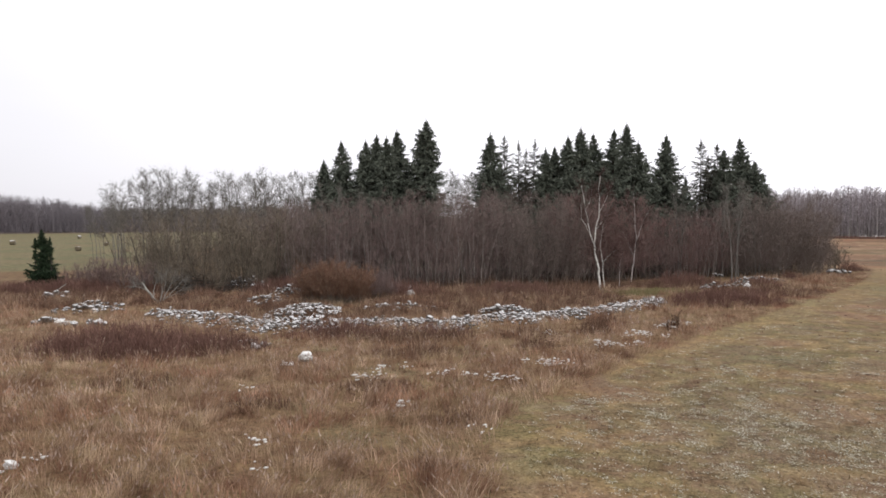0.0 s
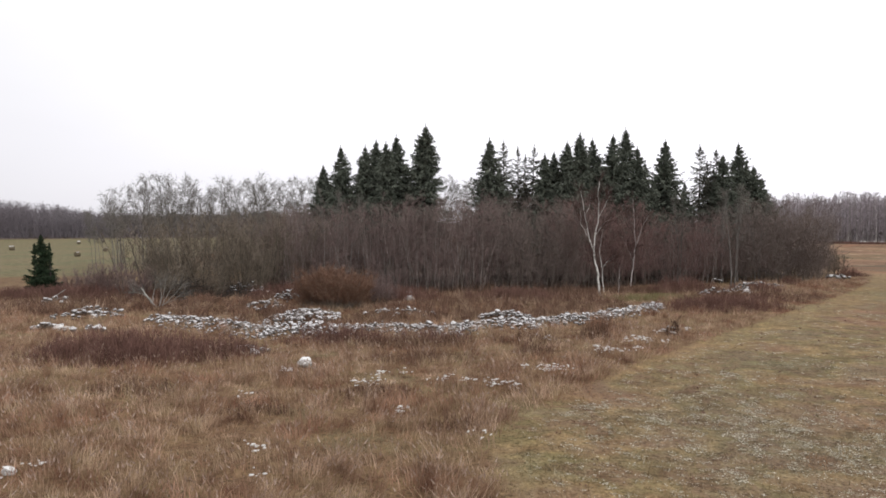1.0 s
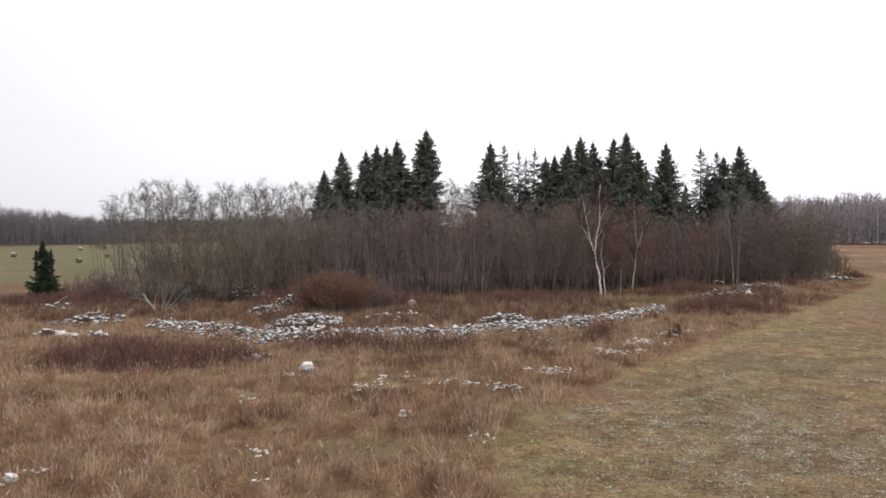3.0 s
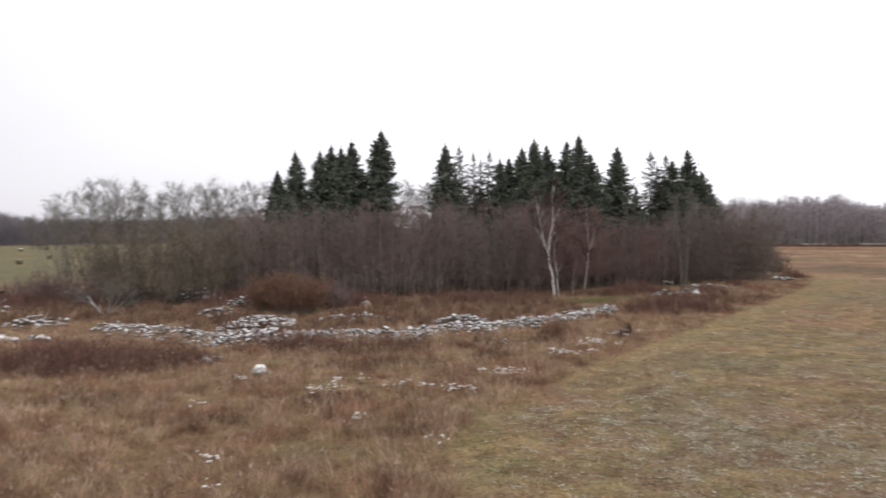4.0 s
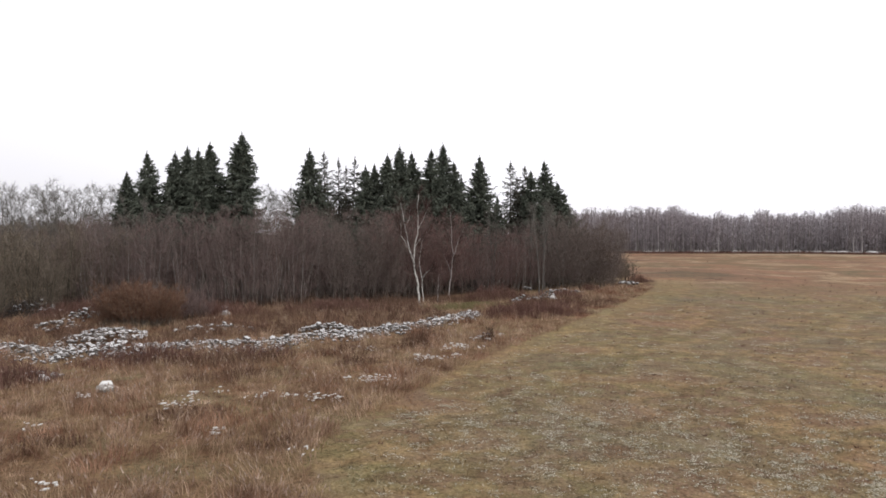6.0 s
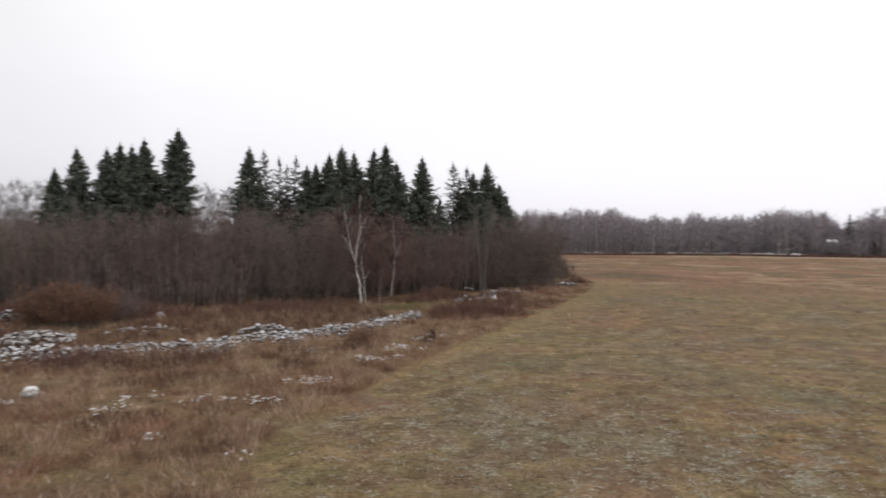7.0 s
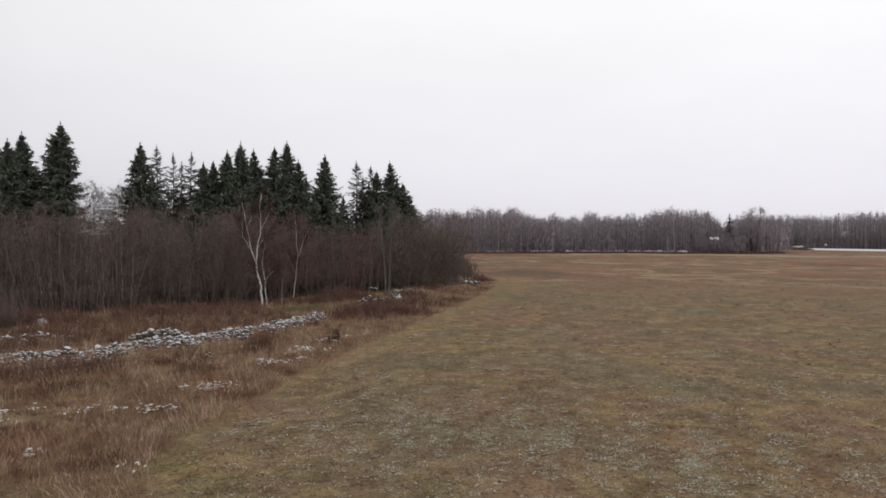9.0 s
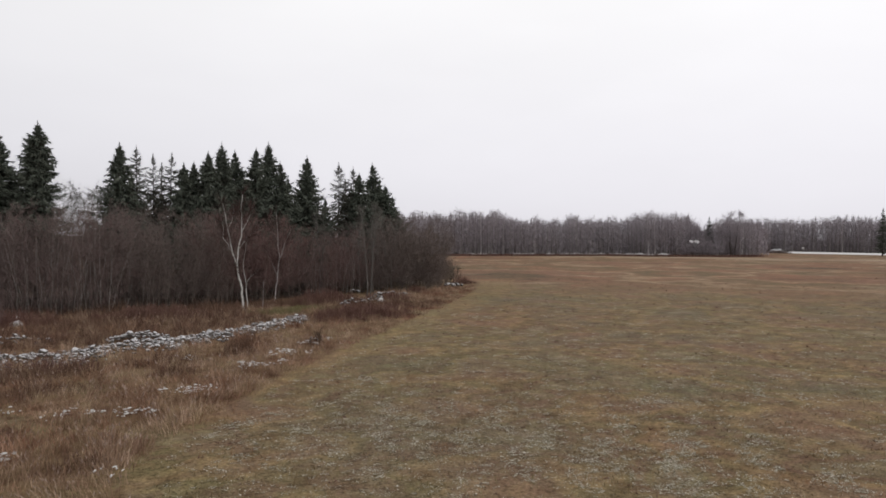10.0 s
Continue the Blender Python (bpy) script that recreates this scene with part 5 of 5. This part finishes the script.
# dark tufts dotted over the mown meadow, standing in for its shaded hollows
x, y, r = fan(2600, 14.0, 110.0, 1.2, -2, 66, rng)
keep = (x > edge_x(y) + 0.8) & (wave(x, y, 5.0, 35) > rng.uniform(-0.8, 1.4, len(x)))
x, y, r = x[keep], y[keep], r[keep]
k = np.repeat(np.arange(len(x)), 8)
px, py = x[k] + rng.normal(size=len(k)) * 0.05, y[k] + rng.normal(size=len(k)) * 0.05
p = np.stack([px, py, gz(px, py) - 0.01], -1)
d = unit(rng.normal(size=(len(k), 3)) * [0.8, 0.8, 0.0] + [0, 0, 0.6]) * (rng.uniform(0.05, 0.14, len(x))[k] * rng.uniform(0.6, 1.2, len(k)))[:, None]
tagged(new("hollow_tufts", blades(Geo(), p, d, 0.02 + 0.0006 * r[k], rng).mesh("hollow_tufts", MAT["weed_stems"])), "small dark tufts standing in for shaded hollows of the mown meadow", "weeds", kind="stuff")
# blades white with rime, in drifts
MAT["rime"] = plant_material("rimed_blades", [(0.0, (0.22, 0.195, 0.13)), (0.5, (0.32, 0.285, 0.21)), (0.8, (0.47, 0.43, 0.345)), (1.0, (0.74, 0.70, 0.61))], k=1.0)
x, y, r = fan(150000, 13.5, 85.0, 1.15, -2, 66, rng)
along = np.clip(((x - 9.0) * 7.0 - (y - 22.5) * 8.0) / 113.0, 0, 1)
off = np.hypot(x - 9.0 - 7.0 * along, y - 22.5 + 8.0 * along)
drift = np.maximum(0.75 * wave(x, y, 7.0, 15) + 0.7 * wave(x, y, 2.2, 16) - 0.35, 0.10) + np.maximum(0, 0.95 - off / 3.4 + 1.35 * wave(x, y, 1.7, 17)) - 0.008 * np.maximum(r - 30, 0)
keep = (x > edge_x(y) + 0.9) & (drift + 0.55 * wave(x, y, 0.8, 18) > rng.uniform(0.0, 4.5, len(x)))
x, y, r = x[keep], y[keep], r[keep]
size = rng.uniform(0.02, 0.13, len(x)) * (1 + 0.006 * r)
k = np.repeat(np.arange(len(x)), 15)
px, py = x[k] + rng.normal(size=len(k)) * size[k] * 1.3, y[k] + rng.normal(size=len(k)) * size[k] * 0.8
r = r[k]
p = np.stack([px, py, gz(px, py) + rng.uniform(0.0, 0.022, len(k))], -1)
lift = np.clip(1.5 - r / 32, 0.04, 1)[:, None]
d = unit(rng.normal(size=(len(k), 3)) * [0.9, 0.9, 0.0] + lift * np.array([[0, 0, 0.14]])) * rng.uniform(0.03, 0.08, len(k))[:, None]
tagged(new("rimed_grass", blades(Geo(), p, d, 0.017 + 0.0007 * r, rng, flat=np.tile([0.0, 0.0, 1.0], (len(p), 1))).mesh("rimed_grass", MAT["rime"])), "short grass blades white with rime", "grass", kind="stuff")


def weed_patch(x, y, rx, ry, h, seed, mat="weed_stems", dens=90, label="dense patch of dark red-brown dead stems", category="weeds"):
    rng = np.random.default_rng(seed)
    n = int(3.14 * rx * ry * dens)
    a, q = rng.uniform(0, 6.283, n), rng.uniform(0, 1.0, n) ** 0.6 * rng.uniform(0.85, 1.3, n)
    px, py = x + rx * q * np.cos(a), y + ry * q * np.sin(a)
    q = np.clip(q + 0.3 * wave(px, py, 2.0, seed), 0, 1.2)
    hh = h * np.clip(1.05 - 0.65 * q ** 2, 0.25, 1) * rng.uniform(0.5, 1.15, n)
    p = np.stack([px, py, gz(px, py) - 0.02], -1)
    st = grow(p, np.concatenate([rng.normal(size=(n, 2)) * 0.16, np.ones((n, 1))], 1), hh, 2, 0.08, 0.0, rng)
    g = Geo()
    blades(g, st[:, 0], st[:, 2] - st[:, 0], np.full(n, 0.026), rng)
    s, t, u, who = sprout(st, 3, 0.35, 1.0, rng)
    blades(g, s, fork(t, 0.5 * rng.uniform(0.5, 1.4, len(s)), rng) * (0.32 * hh[who] * rng.uniform(0.5, 1.3, len(s)))[:, None], np.full(len(s), 0.02), rng)
    tagged(new("weed_patch", g.mesh("weed_patch", MAT[mat])), label, category, "weed patches", "stuff")


for i, q in enumerate([(-15.0, 32.6, 4.6, 2.6, 1.3), (-10.8, 33.8, 2.2, 1.4, 1.0), (-5.6, 37.4, 3.3, 1.1, 1.05), (-0.5, 37.2, 2.4, 0.8, 0.8), (20.8, 51.2, 4.6, 2.4, 1.0), (26.0, 56.5, 2.4, 1.4, 0.6),
                       (-30.0, 59.0, 6.5, 3.0, 1.2), (-13.0, 57.5, 3.2, 2.0, 1.4), (-36.0, 58.5, 5.0, 2.5, 0.9), (30.0, 65.0, 2.6, 1.7, 0.9), (22.5, 64.0, 3.5, 2.0, 1.3), (36.5, 72.0, 1.8, 1.2, 0.8),
                       (6.5, 58.0, 4.5, 2.0, 1.0), (49.6, 83.0, 1.8, 1.2, 1.1), (9.8, 41.0, 1.3, 0.7, 1.0), (-4.0, 57.0, 4.0, 2.0, 1.1), (8.4, 38.2, 1.2, 0.8, 0.9), (4.5, 33.5, 1.2, 0.7, 0.7)]):
    weed_patch(*q, 820 + i, *(() if i not in (14, 16, 17) else ("rust_grass", 90, "small patch of rusty dead stems")))
for i, q in enumerate([(-1.6, 35.8, 3.2, 1.2, 0.7), (-1.0, 32.0, 2.6, 1.0, 0.55), (-2.6, 25.6, 1.8, 1.0, 0.5), (4.6, 36.8, 2.0, 1.0, 0.75), (-6.5, 23.2, 1.4, 0.8, 0.5), (0.4, 21.6, 1.1, 0.9, 0.5), (-11.5, 26.0, 2.0, 1.0, 0.5)]):
    weed_patch(*q, 870 + i, "rust_grass", 60, "thin patch of reddish dead stems in the grass")
weed_patch(13.6, 39.7, 0.35, 0.25, 1.0, 850, "dock", 260, "dark dried dock stalks standing in the grass", "dock")
weed_patch(13.1, 39.6, 0.2, 0.18, 0.7, 851, "dock", 260, "dark dried dock stalks standing in the grass", "dock")

weed_patch(-2.6, 19.9, 1.9, 1.2, 0.12, 853, "straw", 150, "low pale straw lying in a gap of the tall grass", "grass")
weed_patch(17.9, 58.4, 4.2, 2.6, 0.34, 852, "moss_grass", 160, "low hummock of olive-green mossy grass", "grass")

# rusty rounded bush beside the wall
planted("rusty_bush", [bare_geo(520 + i, 3.0, stems=64, foot=1.1, lean=0.55, r=0.014, n1=11, n2=6, n3=1, lo=0.15, ang=0.4, l1=0.28, up=0.10, tw=0.019) for i in range(2)],
        [(-7.8, 50.9, 3.2), (-8.8, 51.9, 3.25), (-6.7, 51.4, 2.6), (-9.7, 51.8, 2.4), (-7.6, 52.6, 3.0)], "rounded bush of fine rusty orange-brown twigs", "bush", "rusty bushes", "sapling_bark", "rust_twigs", 3.0)
planted("small_bush", [bare_geo(530, 2.2, stems=24, foot=0.8, lean=0.35, r=0.012, n1=9, n2=5, n3=1, lo=0.2, ang=0.4, l1=0.3, tw=0.02)],
        [(-4.9, 53.4, 1.9), (-5.6, 54.6, 2.3), (-4.2, 54.4, 1.6), (-4.9, 57.8, 2.2), (*polar(-27.6, 69), 2.4), (*polar(-26.6, 67), 2.8), (*polar(-25.4, 66), 3.2), (*polar(-28.6, 70), 1.8), (*polar(-24.2, 64), 2.8)], "small grey-brown bush before the thicket", "bush", "small bushes", "willow_bark", "sapling_twigs", 2.2)
# bleached dead shrub and the dark brushwood beside it
birch(540, -21.1, 51.2, [(0.10, 0.06, (0, 0, 0), (-0.5, 0, 0.42), (-0.95, 0, 0.98), (-1.32, 0, 1.55)), (0.04, 0.012, (-0.5, 0, 0.42), (-0.45, 0.1, 1.1), (-0.25, 0.1, 1.9)), (0.03, 0.010, (-0.95, 0, 0.98), (-1.5, 0, 1.2), (-2.0, 0.1, 1.3)),
                         (0.045, 0.012, (0, 0, 0), (0.15, 0.1, 0.9), (0.1, 0.1, 2.2)), (0.04, 0.012, (0.1, 0, 0), (0.5, 0.2, 0.9), (1.1, 0.2, 2.0)), (0.04, 0.012, (0.1, 0, 0.1), (0.9, 0.1, 0.8), (1.7, 0.2, 1.75)),
                         (0.03, 0.01, (0.1, 0, 0.3), (0.4, -0.1, 1.2), (0.6, -0.1, 2.3)), (0.03, 0.01, (0.3, 0, 0.3), (1.0, -0.2, 0.6), (1.9, -0.2, 1.2))],
      "bleached dead shrub with splayed bare stems", (9, 5, 2), "dead_wood", "dead_shrub", "dead shrub", "", "pale_twigs")


def brush_pile(x, y, rx, h, n, seed):
    rng = np.random.default_rng(seed)
    a, q = rng.uniform(0, 6.283, n), np.sqrt(rng.uniform(0, 1, n))
    p = np.stack([rx * q * np.cos(a), 0.6 * rx * q * np.sin(a), h * (1 - q * q) * rng.uniform(0, 1, n)], -1)
    st = grow(p, rng.normal(size=(n, 3)) * [1, 1, 0.3] + [0, 0, 0.25], rng.uniform(0.6, 1.6, n), 3, 0.15, 0.0, rng)
    st[..., 2] = np.maximum(st[..., 2], 0.02)
    t = tagged(new("brushwood", tubes(Geo(), st, rng.uniform(0.012, 0.035, n), np.full(n, 0.006), 4).mesh("brushwood", MAT["spruce_bark"])),
               "dark pile of cut brushwood beneath the willows", "brushwood", kind="stuff")
    t.matrix_basis = at(x, y)


brush_pile(-21.0, 57.6, 2.6, 1.7, 420, 541)
brush_pile(-17.8, 58.8, 1.8, 1.2, 240, 542)


# ================= far things =================
MAT["bale_straw"] = MAT["stone"].copy()
MAT["bale_straw"].name = "snowy_straw"
for node in MAT["bale_straw"].node_tree.nodes:
    if node.type == "VALTORGB" and len(node.color_ramp.elements) == 3:
        for el, c in zip(node.color_ramp.elements, ((0.08, 0.065, 0.045), (0.13, 0.105, 0.07), (0.18, 0.15, 0.105))):
            el.color = (*c, 1)


def hay_bale():
    """A round bale lying on its side: a slightly sagging drum with soft rims and a sunk core at each end."""
    t = thing("hay_bale", Matrix.Identity(4), "round straw bale lying on the green field, dusted with snow", "hay bale", "bales on the green field")
    prof = [(0.0, -0.56), (0.30, -0.58), (0.55, -0.62), (0.63, -0.55), (0.645, -0.3), (0.635, 0), (0.645, 0.3), (0.63, 0.55), (0.55, 0.62), (0.30, 0.58), (0.0, 0.56)]
    n = 20
    v = [(l, r * math.cos(k * 2 * math.pi / n), max(0.62 + r * math.sin(k * 2 * math.pi / n), 0.01)) for r, l in prof for k in range(n)]
    f = [(i * n + k, i * n + (k + 1) % n, (i + 1) * n + (k + 1) % n, (i + 1) * n + k) for i in range(len(prof) - 1) for k in range(n)]
    part("drum", Geo().add(np.array(v), np.array(f)).mesh("drum", MAT["bale_straw"]), t)
    for l in (-0.35, 0.0, 0.35):
        ring = Geo()
        a = np.linspace(0, 2 * np.pi, 25)
        tubes(ring, np.stack([0 * a + l, 0.645 * np.cos(a), np.maximum(0.62 + 0.645 * np.sin(a), 0.02)], -1)[None], [0.012], [0.012], 4)
        part("twine", ring.mesh("twine", MAT["straw"]), t)
    return t


bale = hay_bale()
BALES = [(-97.1, 155.5, 20), (-68.0, 128.4, 70), (-105.4, 199.9, 40), (-73.1, 149.6, 110), (-105.5, 214.7, 0), (-105.6, 225.9, 60), (-107.4, 245.4, 100), (-62.0, 150.0, 30)]
bale.matrix_basis = at(*BALES[0], 0.82, sink=0)
for q in BALES[1:]:
    copy_thing(bale, at(*q, 0.85, sink=0))


def box(geo, x0, x1, y0, y1, z0, z1):
    v = [(x, y, z) for x in (x0, x1) for y in (y0, y1) for z in (z0, z1)]
    return geo.add(np.array(v), np.array([(0, 1, 3, 2), (4, 6, 7, 5), (0, 4, 5, 1), (2, 3, 7, 6), (0, 2, 6, 4), (1, 5, 7, 3)]))


MAT["plaster"] = plain("pale_plaster", (0.22, 0.24, 0.22))
MAT["glass"] = plain("dark_window", (0.03, 0.035, 0.04), 0.15, 0.5)
MAT["car_paint"] = plain("white_car_paint", (0.6, 0.6, 0.61), 0.3, 0.5, 0.05)
MAT["tyre"] = plain("tyre_rubber", (0.025, 0.025, 0.025), 0.9)
MAT["steel"] = plain("galvanised_steel", (0.42, 0.43, 0.44), 0.45, 0.5, 0.1, 0.6)


def house():
    t = thing("house", at(*polar(49.2, 279.5), -45, 0.44, 0.85, sink=0), "small pale house with a snow-covered roof among the far trees", "house")
    part("wall", box(Geo(), -3.6, 3.6, -2.6, 2.6, 0, 5.8).mesh("wall", MAT["plaster"]), t)
    v = [(-4.1, -3.1, 5.75), (4.1, -3.1, 5.75), (4.1, 0, 7.0), (-4.1, 0, 7.0), (-4.1, 3.1, 5.75), (4.1, 3.1, 5.75), (-3.6, 0, 5.8), (3.6, 0, 5.8)]
    part("roof", Geo().add(np.array(v), np.array([(0, 1, 2, 3), (3, 2, 5, 4)])).add(np.array(v), np.array([(0, 3, 4), (1, 5, 2)])).mesh("roof", MAT["snow"]), t, "gabled roof under snow")
    for x in (-2.0, 0.6, 2.4):
        w = part("window", box(Geo(), x - 0.5, x + 0.5, -2.66, -2.56, 1.6, 2.9).mesh("window", MAT["plaster"]), t)
        part("pane", box(Geo(), x - 0.4, x + 0.4, -2.68, -2.66, 1.7, 2.8).mesh("pane", MAT["glass"]), w)
    part("chimney", box(Geo(), 0.8, 1.4, -0.3, 0.3, 6.4, 7.9).mesh("chimney", MAT["plaster"]), t)


house()


def road():
    """The snow-covered road, raised a little, that comes out of the woods."""
    a = np.linspace(54.5, 75, 40)
    d = np.interp(a, [54.5, 57, 60, 75], [372, 364, 358, 330])
    g = Geo()
    rows = []
    for off, z in ((-5.0, 0.02), (-3.2, 0.7), (3.2, 0.7), (5.0, 0.02)):
        rows.append(np.stack([(d + off) * np.sin(np.radians(a)), (d + off) * np.cos(np.radians(a)), 0 * a + z], -1))
    v = np.concatenate(rows)
    n = len(a)
    f = np.array([(j * n + i, j * n + i + 1, (j + 1) * n + i + 1, (j + 1) * n + i) for j in range(3) for i in range(n - 1)])
    tagged(new("road", g.add(v, f).mesh("road", MAT["snow"])), "raised country road white with snow", "road", kind="structure")


road()


def car():
    px, py = polar(55.0, 371)
    t = thing("car", Matrix.LocRotScale((px, py, 0.7), Euler((0, 0, radians(-58))), None), "small white car on the snowy road", "car")
    side = [(-2.05, 0.35), (-2.1, 0.75), (-1.85, 0.98), (-0.9, 1.02), (-0.35, 1.45), (1.1, 1.48), (1.75, 1.02), (2.05, 0.95), (2.1, 0.4)]
    n = len(side)
    v = [(x, -0.84 if z < 1.1 else -0.66, z) for x, z in side] + [(x, 0.84 if z < 1.1 else 0.66, z) for x, z in side]
    g = Geo().add(np.array(v), np.array([(i, (i + 1) % n, n + (i + 1) % n, n + i) for i in range(n)]))
    g.add(np.array(v), np.array([list(range(n)), list(range(2 * n - 1, n - 1, -1))]))
    part("body", g.mesh("body", MAT["car_paint"]), t)
    for s in (-1, 1):
        q = [(-0.75, 0.83 * s, 1.06), (-0.28, 0.72 * s, 1.38), (1.0, 0.72 * s, 1.40), (1.5, 0.83 * s, 1.06)]
        q2 = [(a, b * 1.02, c) for a, b, c in q]
        part("window", Geo().add(np.array(q + q2), np.array([(0, 1, 2, 3), (4, 5, 6, 7), (0, 1, 5, 4), (1, 2, 6, 5), (2, 3, 7, 6), (3, 0, 4, 7)])).mesh("window", MAT["glass"]), t)
        for x in (-1.3, 1.3):
            a = np.linspace(0, 2 * np.pi, 16, endpoint=False)
            rim = np.stack([x + 0.32 * np.cos(a), 0 * a + 0.86 * s, 0.32 + 0.32 * np.sin(a)], -1)
            inn = rim - [0, 0.2 * s, 0]
            m = len(a)
            g = Geo().add(np.concatenate([rim, inn]), np.array([(i, (i + 1) % m, m + (i + 1) % m, m + i) for i in range(m)]))
            g.add(rim, np.arange(m)[None])
            part("wheel", g.mesh("wheel", MAT["tyre"]), t)


car()


def road_sign():
    px, py = polar(56.75, 357)
    t = thing("road_sign", Matrix.LocRotScale((px, py, 0.0), Euler((0, 0, radians(-56))), None), "small white road sign on a steel post", "road sign")
    part("post", tubes(Geo(), np.array([[(0, 0, 0), (0, 0, 1.5), (0, 0, 3.0)]]), [0.05], [0.05], 8).mesh("post", MAT["steel"]), t)
    part("panel", box(Geo(), -0.5, 0.5, -0.09, -0.05, 2.1, 3.0).mesh("panel", MAT["car_paint"]), t)


road_sign()
